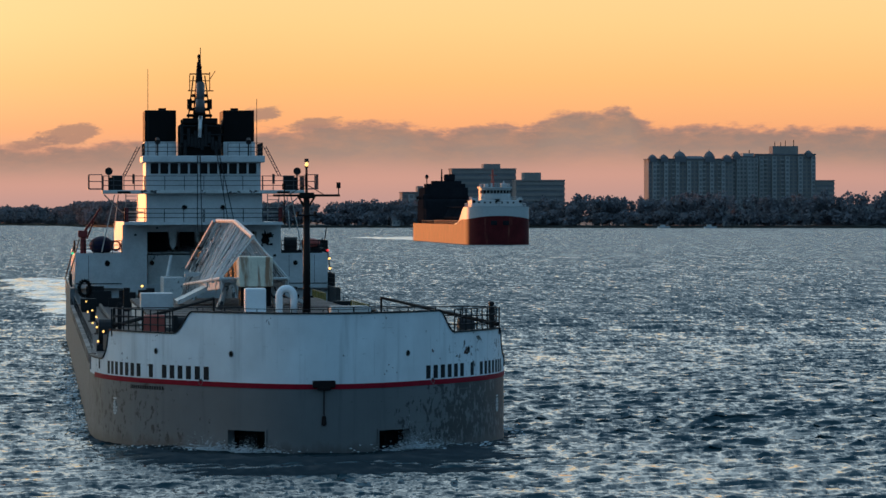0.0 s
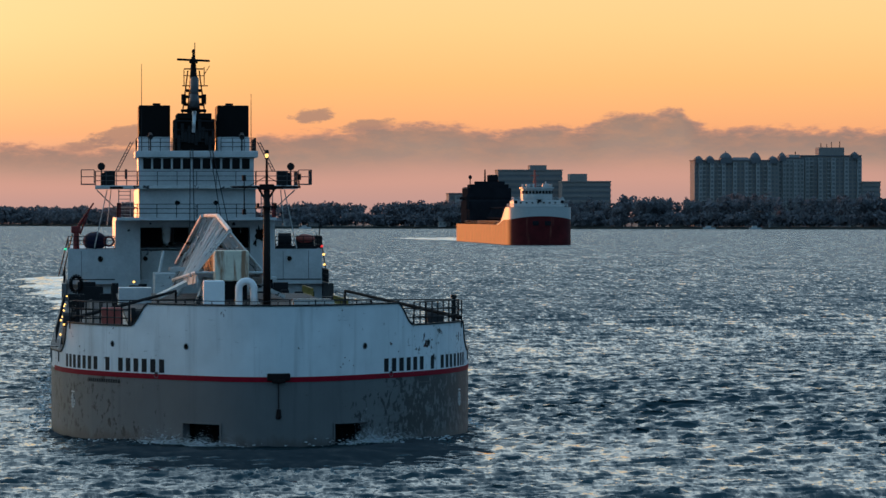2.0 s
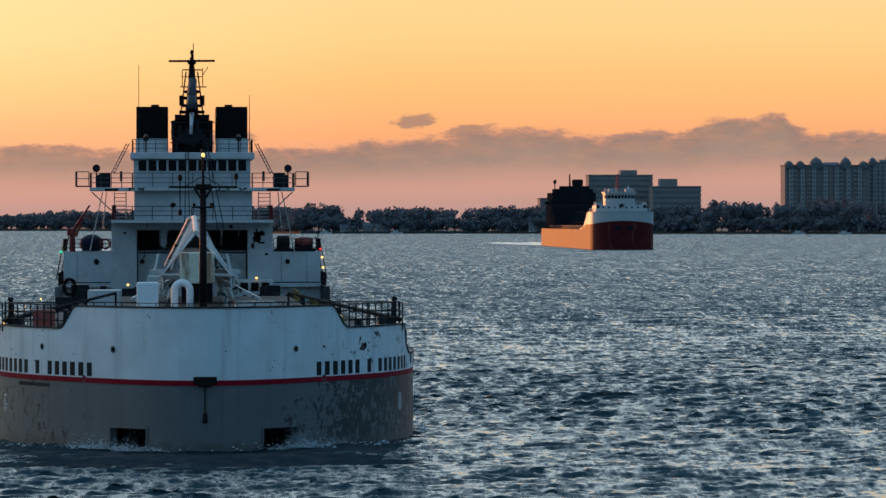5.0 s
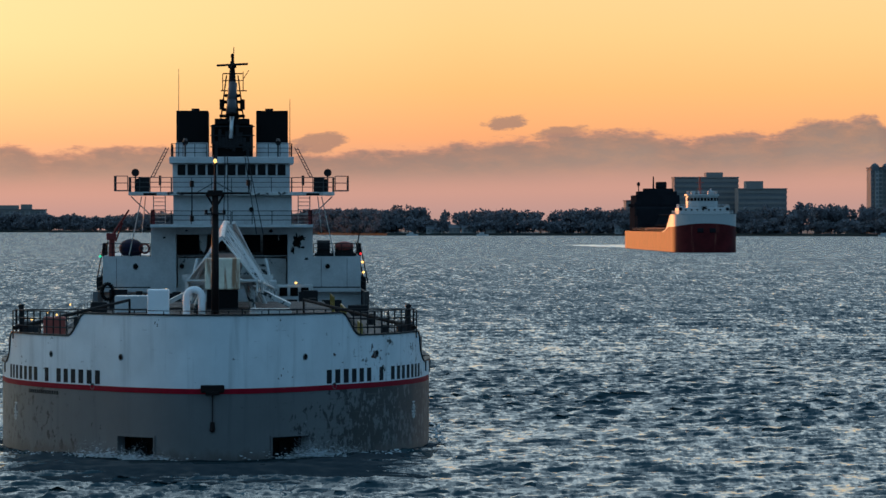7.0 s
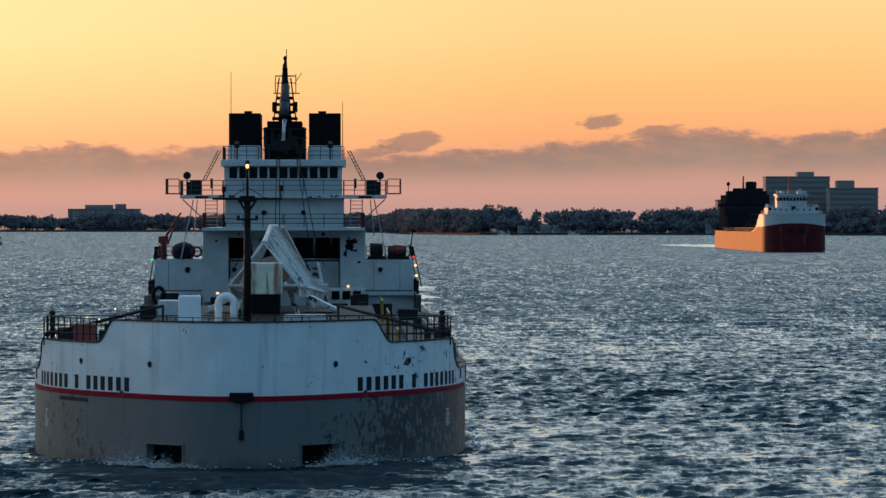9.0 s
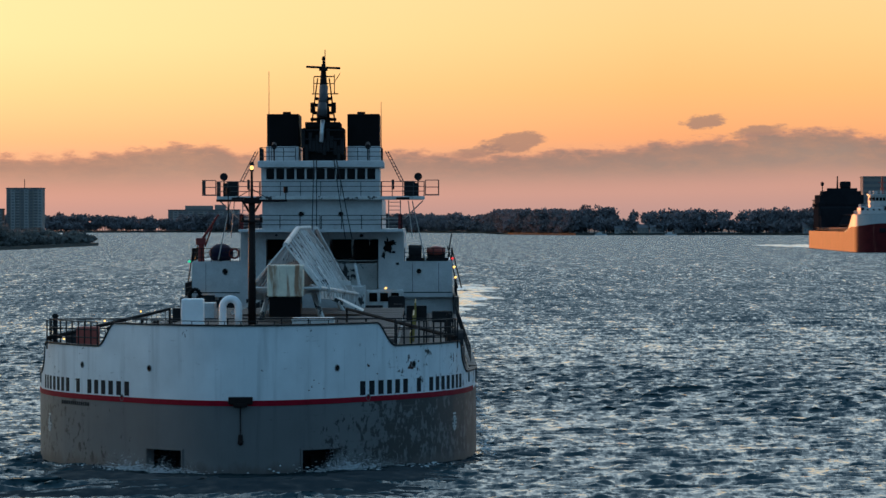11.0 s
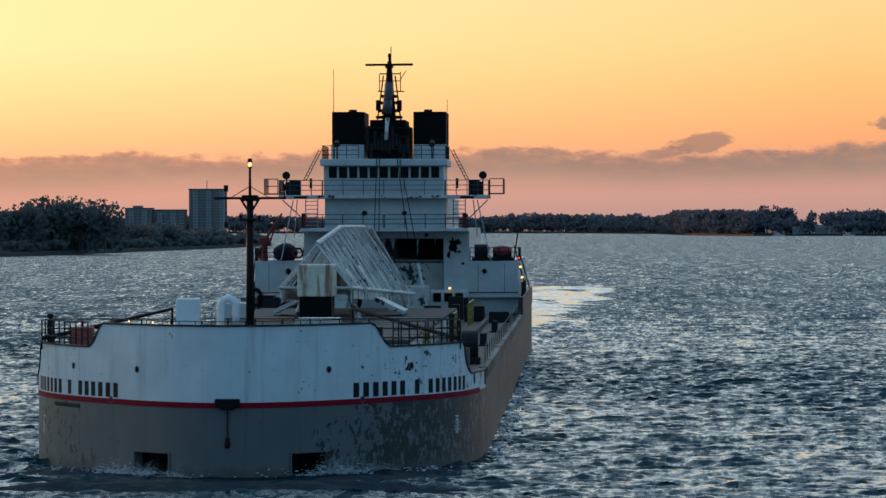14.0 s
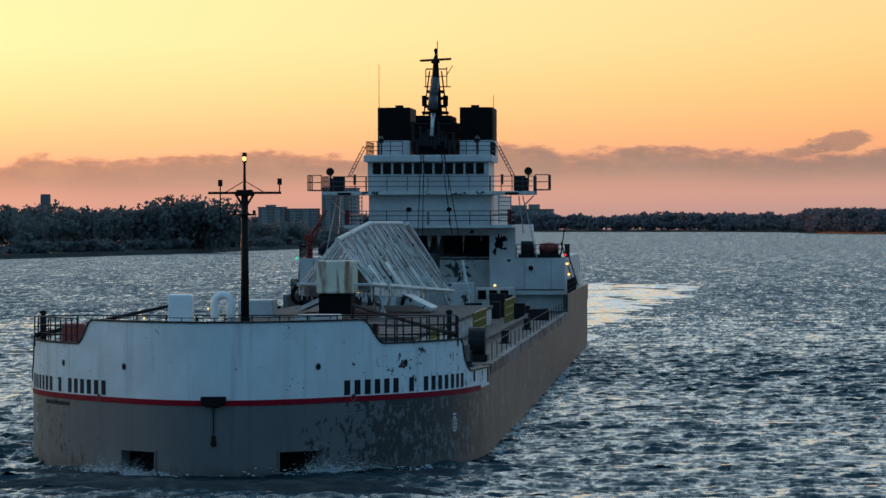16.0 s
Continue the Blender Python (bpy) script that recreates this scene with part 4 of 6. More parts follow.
def build_foredeck(ship):
    for sx in (-1, 1):
        pts = []
        for x in np.linspace(6.75, 9.4, 5):
            p, n = hull_at(arc_of_x(sx * x), -0.12)
            pts.append((p.x, p.y, 5.24))
        rail(ship, pts, 1.06, 0.75, 0.030, "dark", 3, "bow_railing", "dark bow railing in the bulwark gap")
        rail(ship, [(sx * 9.4, 10.9, 4.95), (sx * 9.2, 13.2, 4.95), (sx * 2.5, 13.2, 4.95)], 1.3, 1.3, 0.030, "dark", 3, "deck_railing")
        p, n = hull_at(arc_of_x(sx * 9.3), -0.3)
        bm = B()
        tube(bm, (p.x, p.y, 4.9), (p.x, p.y, 6.55), 0.11, seg=10)
        box(bm, p.x - 0.14, p.x + 0.14, p.y - 0.14, p.y + 0.14, 6.4, 6.5)
        part("bollard_post", bm, "dark", ship)
        # boarding boom laid over the deck
        bm = B()
        tube(bm, (sx * 9.3, 10.6, 5.45), (sx * 4.2, 17, 6.62), 0.10, 0.07, seg=8)
        tube(bm, (sx * 4.2, 17, 4.9), (sx * 4.2, 17, 6.62), 0.06, seg=6)
        part("landing_boom", bm, "mast_brown", ship, "dark landing boom laid across the bow deck")
    rail(ship, [(-2.5, 13.3, 4.95), (2.5, 13.3, 4.95)], 1.3, 1.25, 0.03, "dark", 3, "deck_railing")
    # low wire rail along the top of the plating
    pts = []
    for x in np.linspace(-5.6, 5.6, 15):
        p, n = hull_at(arc_of_x(x), -0.4)
        pts.append((p.x, p.y, 6.1))
    rail(ship, pts, 0.36, 1.2, 0.018, "dark", 1, "bow_railing")
    part("winch_box", box(B(), -7.9, -6.9, 9.2, 10.0, 4.95, 6.0, 0.05), "orange", ship, "orange-red steel locker")
    part("vent_box", box(B(), -3.1, -2.1, 8.5, 9.5, 4.95, 7.28, 0.07), "clean_white", ship, "clean white ventilator box")
    r, c = 0.36, Vector((-0.98, 10.7, 6.86))
    path = [c + Vector((-r, 0, -1.9)), c + Vector((-r, 0, -0.6))]
    path += [c + Vector((r * math.cos(math.pi - math.pi * i / 14), 0, r * math.sin(math.pi - math.pi * i / 14))) for i in range(15)]
    path += [c + Vector((r, 0, -0.35)), c + Vector((r, 0, -0.8))]
    part("gooseneck_vent", sweep(B(), path, 0.175), "clean_white", ship, "white gooseneck ventilator pipe", True)
    part("winch_house", box(B(), 1.6, 3.6, 16, 18, DECK, 6.2, 0.06), "old_white", ship)
    for x in (-5.5, 5.0):
        bm = B()
        tube(bm, (x - 0.8, 9.5, 5.5), (x + 0.8, 9.5, 5.5), 0.4, seg=14)
        box(bm, x - 1.0, x - 0.8, 9.0, 10.0, 4.95, 6.0)
        box(bm, x + 0.8, x + 1.0, 9.0, 10.0, 4.95, 6.0)
        part("windlass", bm, "dark", ship)
    # foremast
    mast = part("foremast", tube(B(), (0, 10.7, 4.9), (0, 10.7, 11.75), 0.20, 0.15, seg=14), "mast_brown", ship, "dark brown bow mast with a lamp", True)
    bm = B()
    tube(bm, (0, 10.7, 11.7), (0, 10.7, 13.15), 0.07, 0.05, seg=8)
    part("topmast", bm, "mast_brown", mast)
    bm = B()
    tube(bm, (-1.62, 10.7, 11.72), (1.62, 10.7, 11.72), 0.055, seg=8)
    box(bm, -0.36, 0.36, 10.5, 10.9, 11.58, 11.86, 0.04)
    for sx in (-1, 1):
        tube(bm, (sx * 0.9, 10.7, 11.72), (0, 10.7, 12.25), 0.02, seg=5)
        tube(bm, (sx * 0.42, 10.7, 11.7), (sx * 0.12, 10.7, 11.2), 0.05, seg=6)
    part("yard", bm, "mast_brown", mast)
    bm = B()
    box(bm, -0.5, 0.5, 10.45, 10.95, 10.72, 10.80, 0.02)
    tube(bm, (0.42, 10.7, 10.8), (0.42, 10.7, 10.95), 0.07), tube(bm, (-0.42, 10.7, 10.8), (-0.42, 10.7, 10.95), 0.07)
    part("platform", bm, "mast_brown", mast)
    for x, z0, z1 in ((1.55, 11.75, 12.35), (-1.08, 11.75, 12.3), (-1.08, 10.5, 11.7)):
        bm = B()
        tube(bm, (x, 10.7, z0), (x, 10.7, z1), 0.03, seg=6)
        if z0 > 11:
            tube(bm, (x, 10.7, z1 - 0.28), (x, 10.7, z1), 0.10, seg=8)
        else:
            tube(bm, (x, 10.7, z0 - 0.1), (x, 10.7, z0 + 0.15), 0.09, seg=8)
        part("signal_lamp", bm, "mast_brown", mast)
    lamp = part("mast_lamp", ball(B(), (0, 10.62, 13.22), 0.085, (1, 1, 1.25), 2), "lamp_warm", mast, "lit warm masthead lamp")
    bm = B()
    tube(bm, (0, 10.7, 13.33), (0, 10.7, 13.5), 0.12, 0.09, seg=8)
    tube(bm, (0, 10.7, 13.05), (0, 10.7, 13.14), 0.09, seg=8)
    part("lamp_cap", bm, "dark", lamp)
    for i in range(18):
        part("rung", tube(B(), (-0.18, 10.9, 5.2 + i * 0.33), (0.18, 10.9, 5.2 + i * 0.33), 0.02, seg=4), "dark", mast)


def build_main_deck(ship):
    for i in range(15):
        y = 24 + i * 4.5
        h = part("hatch", box(B(), -6.4, 6.4, y, y + 3.4, DECK, 4.75, 0.06), "old_white", ship, "weathered cargo hatch coaming")
        part("hatch_cover", box(B(), -6.5, 6.5, y - 0.1, y + 3.5, 4.76, 4.98, 0.05), "deck", h)
    for sx in (-1, 1):
        if sx > 0:
            for ya, yb in ((24, 30), (58, 70), (92, 104)):
                rail(ship, [(7.2, ya, DECK), (7.2, yb, DECK)], 1.5, 1.5, 0.05, "yellow", 3, "walkway_railing", "worn yellow walkway railing")
        rail(ship, [(sx * 10.15, 24, DECK), (sx * 10.15, 112, DECK)], 0.9, 4.5, 0.02, "dark", 1, "side_wire_railing")
        for y in (19, 30, 52, 78, 104):
            bm = B()
            for dy in (-0.45, 0.45):
                tube(bm, (sx * 9.3, y + dy, DECK), (sx * 9.3, y + dy, DECK + 0.7), 0.2, seg=10)
            box(bm, sx * 9.3 - 0.3, sx * 9.3 + 0.3, y - 0.8, y + 0.8, DECK, DECK + 0.08)
            part("mooring_bitts", bm, "dark", ship)
        bm = B()
        tube(bm, (sx * 9.0, 25, 4.65), (sx * 9.8, 25, 4.65), 0.75, seg=18)
        box(bm, sx * 9.4 - 0.5, sx * 9.4 + 0.5, 24.4, 25.6, DECK, 4.1)
        part("cable_reel", bm, "dark", ship, "dark round cable reel at the deck edge")
        bm = B()
        tube(bm, (sx * 8.2, 20, DECK + 0.25), (sx * 8.2, 112, DECK + 0.25), 0.13, seg=8)
        part("deck_pipe", bm, "deck", ship)
    for x, y, z in ((-9.7, 16.5, 5.0), (-9.9, 20, 4.4), (-9.9, 24, 5.0), (-9.8, 32, 5.3), (-9.9, 38, 4.8), (-9.8, 46, 5.3), (-9.9, 58, 4.9), (-9.8, 72, 5.2)):
        part("deck_lamp", ball(B(), (x, y, z), 0.06, (1, 1, 1), 1), "lamp_warm", ship, "small lit deck lamp")




def build_house(ship):
    house = part("deckhouse", box(B(), -10.0, 10.0, 125.6, 160, DECK, 5.3), "white", ship, "white stepped aft deckhouse with weathered paint")
    deckhouse_blocks(house)
    # recess of the unloader opening
    bm = B()
    box(bm, -4.3, 4.3, 131.5, 131.9, 4.0, 10.0)
    part("recess_wall", bm, "old_white", house, "peeling dark-stained recess behind the boom")
    # black solids stand in for the shade in the upper opening
    bm = B()
    for x0, x1, z0 in ((-4.28, -2.6, 7.9), (-1.5, -0.5, 8.2), (0.7, 2.2, 8.0), (2.4, 4.28, 7.7)):
        box(bm, x0, x1, 127.5, 131.4, z0, 9.40)
    part("recess_shadow_box", bm, "black", house)
    part("hopper", prism(B(), [(-4.2, 126.4), (4.2, 126.4), (4.2, 131.4), (-4.2, 131.4)], 5.3, 7.6), "old_white", house, "weathered hopper front below the opening")
    # torn plates hanging in the opening
    for x0, x1, z0, z1 in ((-2.55, -1.9, 8.0, 9.42), (-0.45, -0.1, 8.3, 9.42), (0.25, 0.6, 8.6, 9.42), (2.22, 2.38, 7.7, 9.42), (3.5, 3.75, 8.9, 9.42)):
        bm = B()
        v = [bm.verts.new((x, y, z)) for y in (126.25, 126.33) for x, z in ((x0, z1), (x1, z1), (x1 - 0.1, z0 + 0.35), ((x0 + x1) / 2, z0), (x0 + 0.05, z0 + 0.5))]
        bm.faces.new(v[:5]), bm.faces.new(v[5:][::-1])
        for k in range(5):
            bm.faces.new((v[k], v[(k + 1) % 5], v[5 + (k + 1) % 5], v[5 + k]))
        bmesh.ops.recalc_face_normals(bm, faces=bm.faces[:])
        part("torn_plate", bm, "old_white", house, "torn stained plate hanging in the opening")
    # ragged dark patches of lost paint on the pier
    rs = random.Random(9)
    for x, z, rx, rz in ((5.0, 8.9, 0.34, 0.62), (5.35, 9.15, 0.36, 0.24), (5.45, 8.45, 0.18, 0.12), (5.75, 7.55, 0.16, 0.10), (3.0, 9.72, 0.17, 0.15), (4.7, 8.2, 0.14, 0.30), (-5.2, 9.2, 0.12, 0.1), (-3.5, 9.75, 0.1, 0.08)):
        bm = B()
        ring = []
        for k in range(22):
            q, g = 2 * math.pi * k / 22, rs.uniform(0.55, 1.25)
            ring.append((x + rx * g * math.cos(q), z + rz * g * math.sin(q)))
        lo, hi = [bm.verts.new((a, 124.95, b)) for a, b in ring], [bm.verts.new((a, 124.985, b)) for a, b in ring]
        for k in range(22):
            bm.faces.new((lo[k], lo[(k + 1) % 22], hi[(k + 1) % 22], hi[k]))
        bm.faces.new(lo), bm.faces.new(hi[::-1])
        bmesh.ops.recalc_face_normals(bm, faces=bm.faces[:])
        part("bare_patch", bm, "black", house, "ragged patch of lost paint")
    # portholes
    for x, z, y in ((-7.39, 6.97, 125.0), (-3.88, 6.97, 126.4), (7.39, 6.97, 125.0), (-1.5, 11.35, 122.0), (1.5, 11.35, 122.0)):
        bm = B()
        tube(bm, (x, y - 0.06, z), (x, y + 0.05, z), 0.20, seg=18)
        h = part("porthole", bm, "window", house)
        bm = B()
        for i in range(14):
            a, b = 2 * math.pi * i / 14, 2 * math.pi * (i + 1) / 14
            tube(bm, (x + 0.22 * math.cos(a), y - 0.06, z + 0.22 * math.sin(a)), (x + 0.22 * math.cos(b), y - 0.06, z + 0.22 * math.sin(b)), 0.035, seg=5)
        part("ring", bm, "old_white", h)
    # seams of the plating
    for x in (-8.9, 6.9, 8.9):
        part("plating_seam", box(B(), x - 0.015, x + 0.015, 124.985, 125.0, 5.4, 7.6), "dark", house)
    part("plating_seam", box(B(), -9.9, -6.3, 124.98, 125.0, 5.32, 5.40), "dark", house)
    part("plating_seam", box(B(), 1.5, 9.9, 124.98, 125.0, 5.32, 5.40), "dark", house)
    # low control house with three windows
    ctl = part("control_house", box(B(), 3.4, 6.2, 121.5, 125, DECK, 5.6, 0.06), "old_white", ship, "low weathered control house with three windows")
    for k in range(3):
        part("window", box(B(), 3.65 + k * 0.82, 4.25 + k * 0.82, 121.44, 121.52, 4.75, 5.40), "window", ctl)
    # wheelhouse
    wheel = part("wheelhouse", wheelhouse_mesh(), "white", ship, "white wheelhouse with a row of dark windows")
    n = 11
    for k in range(n):
        x = -4.2 + 8.4 * (k + 0.5) / n
        p = part("window", box(B(), x - 0.30, x + 0.30, 121.54, 121.62, 13.98, 14.80, 0.02), "window", wheel)
        part("frame", box(B(), x + 0.315, x + 0.445, 121.48, 121.62, 13.96, 14.84), "white", p)
    part("wheelhouse_roof", box(B(), -4.75, 4.75, 121.0, 129.0, 14.87, 15.38, 0.05), "white", wheel)
    part("wing_deck", box(B(), -7.85, 7.85, 121.1, 125.5, 12.44, 12.70, 0.03), "old_white", ship, "white bridge wing deck")
    for sx in (-1, 1):
        part("name_board", box(B(), sx * 6.2 - 0.5, sx * 6.2 + 0.5, 121.02, 121.12, 12.42, 12.62), "dark", ship)
        rail(ship, [(sx * 4.6, 121.2, 12.7), (sx * 7.8, 121.2, 12.7), (sx * 7.8, 125.4, 12.7)], 1.1, 0.85, 0.03, "uptake", 3, "wing_railing", "dark grey bridge wing railing")
        rail(ship, [(sx * 7.9, 121.2, 12.85), (sx * 8.9, 121.2, 12.85), (sx * 8.9, 124.4, 12.85)], 1.05, 1.0, 0.035, "uptake", 2, "wing_basket")
        a, b = sorted((sx * 7.86, sx * 8.95))
        part("basket_floor", box(B(), a, b, 121.15, 124.4, 12.76, 12.84), "uptake", ship)
        # struts below the wing
        bm = B()
        tube(bm, (sx * 7.7, 123, 12.35), (sx * 6.3, 124, 11.0), 0.05, seg=6), tube(bm, (sx * 6.3, 124, 11.0), (sx * 4.6, 124.5, 11.0), 0.05, seg=6)
        tube(bm, (sx * 6.9, 123, 12.35), (sx * 7.9, 124, 7.8), 0.04, seg=6), tube(bm, (sx * 6.6, 123, 12.35), (sx * 6.9, 124, 9.6), 0.04, seg=6)
        part("wing_strut", bm, "old_white", ship)
        ladder(ship, (sx * 5.55, 123.5, 10.3), (sx * 5.55, 123.5, 12.4), 0.9, 0.04, 7)
        # searchlight on a pedestal
        bm = B()
        tube(bm, (sx * 7.35, 122.2, 14.18), (sx * 7.35, 122.75, 14.18), 0.30, 0.24, seg=16)
        tube(bm, (sx * 7.35, 122.5, 13.2), (sx * 7.35, 122.5, 14.0), 0.05, seg=8)
        part("searchlight", bm, "dark", ship, "round searchlight on the bridge wing")
        bm = B()
        box(bm, sx * 6.7 - 0.42, sx * 6.7 + 0.42, 122, 122.8, 12.7, 13.85, 0.05)
        tube(bm, (sx * 6.7 + sx * 0.55, 122.1, 12.7), (sx * 6.7 + sx * 0.55, 122.1, 13.7), 0.16, seg=10)
        part("wing_console", bm, "dark", ship)
        bm = B()
        tube(bm, (sx * 5.45, 121.5, 13.2), (sx * 5.45, 121.5, 13.95), 0.10, seg=8)
        part("wing_post", bm, "dark", ship)
        ladder(ship, (sx * 6.15, 124.5, 13.8), (sx * 4.95, 124.5, 16.15), 0.22, 0.035, 9, "uptake", "stowed_ladder")
        # rail on the second deck, lamps
        rail(ship, [(sx * 0.05, 121.3, 10.2), (sx * 6.1, 121.3, 10.2), (sx * 6.1, 126, 10.2)], 1.05, 1.5, 0.028, "dark", 3, "deck_railing")
        bm = B()
        box(bm, sx * 6.0 - 0.16, sx * 6.0 + 0.16, 121.4, 121.7, 10.2, 11.35, 0.03)
        part("life_raft_canister", bm, "red", ship)
        # railing round the stack deck
        rail(ship, [(sx * 1.9, 121.6, 15.38), (sx * 4.6, 121.6, 15.38), (sx * 4.6, 128, 15.38)], 1.0, 0.9, 0.025, "dark", 3, "stack_deck_railing")
        bm = B()
        tube(bm, (sx * 3.55, 122.4, 15.38), (sx * 3.55, 122.4, 16.6), 0.06, seg=8)
        tube(bm, (sx * 3.55, 122.2, 16.45), (sx * 3.55, 122.6, 16.7), 0.22, 0.16, seg=12)
        part("floodlight", bm, "dark", ship)
        # stack
        st = part("funnel", box(B(), min(sx * 1.87, sx * 4.36), max(sx * 1.87, sx * 4.36), 128.6, 134.5, 16.62, 19.12, 0.05), "black", ship, "square black funnel with white base")
        part("funnel_base", box(B(), min(sx * 1.87, sx * 4.42), max(sx * 1.87, sx * 4.42), 128.5, 134.6, 15.3, 16.61, 0.03), "white", st)
        bm = B()
        tube(bm, (sx * 2.9, 131, 19.0), (sx * 2.9, 131, 19.35), 0.32, seg=14)
        part("exhaust_pipe", bm, "black", st)
        # upper rail and boats on the side decks
        rail(ship, [(sx * 6.3, 125.1, 7.74), (sx * 9.95, 125.1, 7.74), (sx * 9.95, 134, 7.74)], 1.0, 0.7, 0.028, "dark", 3, "side_deck_railing")
        # tall side shapes outside the house
        rail(ship, [(sx * 10.25, 122, 5.0), (sx * 10.25, 140, 5.0)], 1.15, 1.0, 0.04, "dark", 3, "quarter_railing")
        bm = B()
        tube(bm, (sx * 9.95, 126.0, 8.6), (sx * 10.7, 131, 5.6), 0.05, seg=6), tube(bm, (sx * 9.6, 126, 8.9), (sx * 10.4, 131, 5.6), 0.05, seg=6)
        part("side_stair", bm, "dark", ship)
    # boat, crane and winch gear
    bm = B()
    ball(bm, (-7.85, 127.5, 8.35), 1.0, (0.95, 1.8, 0.75), 3)
    part("lifeboat", bm, "navy", ship, "dark blue covered rescue boat", True)
    bm = B()
    for i in range(16):
        a, b = 2 * math.pi * i / 16, 2 * math.pi * (i + 1) / 16
        tube(bm, (-6.75 + 0.36 * math.cos(a), 125.6, 8.35 + 0.36 * math.sin(a)), (-6.75 + 0.36 * math.cos(b), 125.6, 8.35 + 0.36 * math.sin(b)), 0.08, seg=6)
    part("life_ring", bm, "red", ship)
    bm = B()
    tube(bm, (-9.3, 126, 7.7), (-9.3, 126, 9.3), 0.26, 0.22, seg=10)
    box(bm, -9.7, -8.95, 125.7, 126.3, 9.0, 9.55, 0.06)
    tube(bm, (-9.3, 126, 9.3), (-7.95, 125.5, 11.35), 0.12, 0.07, seg=8)
    tube(bm, (-9.0, 126, 8.9), (-8.45, 125.7, 10.4), 0.07, seg=6)
    part("davit_crane", bm, "red", ship, "red folding deck crane")
    bm = B()
    tube(bm, (6.6, 126.5, 8.4), (7.6, 126.5, 8.4), 0.6, seg=14)
    tube(bm, (8.0, 126.5, 8.3), (9.4, 126.5, 8.3), 0.5, seg=12)
    box(bm, 6.4, 9.6, 126, 127.2, 7.74, 8.0)
    tube(bm, (9.6, 125.4, 7.8), (9.9, 125.2, 9.9), 0.05, seg=6)
    part("winch", bm, "dark", ship, "dark winch on the side deck")
    part("winch_cover", ball(B(), (8.7, 126.0, 8.55), 0.6, (1.3, 0.8, 0.6), 2), "orange", ship)
    # tyre fenders
    for x, y, z in ((-9.3, 118.0, 5.15), (-2.0, 118.0, 4.9)):
        bm = B()
        for i in range(18):
            a, b = 2 * math.pi * i / 18, 2 * math.pi * (i + 1) / 18
            tube(bm, (x + 0.42 * math.cos(a), y, z + 0.6 * math.sin(a)), (x + 0.42 * math.cos(b), y, z + 0.6 * math.sin(b)), 0.15, seg=8)
        part("tyre_fender", bm, "black", ship, "black hanging tyre fender", True)
    # lamps
    for x, y, z, m in ((-8.9, 124.7, 5.02, "lamp_warm"), (4.9, 121.3, 5.75, "lamp_warm"), (-4.9, 118.0, 5.3, "lamp_warm"), (-10.15, 125.0, 7.75, "lamp_green"), (9.95, 125.0, 7.95, "lamp_red"), (10.1, 125.2, 7.3, "lamp_warm"), (10.2, 126, 6.5, "lamp_warm")):
        part("deck_lamp", ball(B(), (x, y, z), 0.12 if m == "lamp_warm" else 0.13, (1, 1, 0.8), 1), m, ship, "small lit deck lamp")
    # centre mast and casing
    cas = part("mast_casing", box(B(), -1.56, 1.62, 127.0, 133.5, 15.36, 18.0, 0.06), "black", ship, "black mast casing between the funnels")
    part("casing_top", box(B(), -1.35, 1.35, 126.8, 133, 18.0, 18.45, 0.04), "black", cas)
    rsx = random.Random(2)
    for k in range(12):
        x = -1.5 + 3.0 * k / 11
        part("casing_fitting", box(B(), x - 0.12, x + 0.12, 126.6, 127.0, 15.5 + rsx.random(), 16.6 + rsx.random() * 1.4), "dark", cas)
    for z in (16.2, 17.1, 17.8):
        part("casing_rail", box(B(), -1.7, 1.75, 126.5, 126.7, z, z + 0.08), "dark", cas)
    mast = part("main_mast", tube(B(), (0, 129, 18.3), (0, 129.6, 23.0), 0.55, 0.16, seg=12), "black", ship, "dark radar mast with yards", True)
    bm = B()
    for z, w in ((18.6, 1.0), (19.1, 0.85), (19.7, 0.95), (20.2, 0.6)):
        box(bm, -w, w, 128.6, 129.6, z, z + 0.22, 0.04)
    for sx in (-1, 1):
        tube(bm, (sx * 0.9, 129, 18.4), (sx * 0.45, 129.3, 21.9), 0.06, seg=6)
        tube(bm, (sx * 0.8, 128.6, 19.2), (sx * 0.8, 128.6, 20.0), 0.2, seg=10)
    part("mast_platform", bm, "black", mast)
    bm = B()
    tube(bm, (-0.02, 127.2, 19.7), (0.05, 128.2, 21.2), 0.33, 0.35, seg=16)
    tube(bm, (-0.05, 126.9, 18.9), (-0.02, 127.2, 19.9), 0.42, 0.34, seg=16)
    part("horn_pipe", bm, "uptake", mast, "dull grey uptake pipe", True)
    part("down_pipe", tube(B(), (-0.1, 126.4, 16.9), (0.0, 126.8, 18.6), 0.17, seg=12), "steel", mast, "bright steel pipe", True)
    bm = B()
    tube(bm, (-0.75, 129.5, 22.05), (0.8, 129.5, 22.05), 0.05, seg=6)
    tube(bm, (-0.9, 129.4, 20.7), (1.15, 129.4, 20.7), 0.045, seg=6)
    tube(bm, (0.85, 129.4, 20.7), (0.85, 129.4, 22.2), 0.04, seg=6), tube(bm, (-0.75, 129.4, 20.7), (-0.75, 129.4, 22.0), 0.04, seg=6)
    tube(bm, (0.85, 129.4, 21.6), (1.3, 129.4, 22.3), 0.03, seg=5)
    tube(bm, (-0.8, 129.4, 21.5), (0.9, 129.4, 21.5), 0.035, seg=5)
    part("yard", bm, "black", mast)
    global radar
    bm = B()
    box(bm, -1.86, 1.86, -0.11, 0.11, -0.07, 0.10, 0.05)
    box(bm, -0.3, 0.3, -0.2, 0.2, -0.25, -0.05, 0.04)
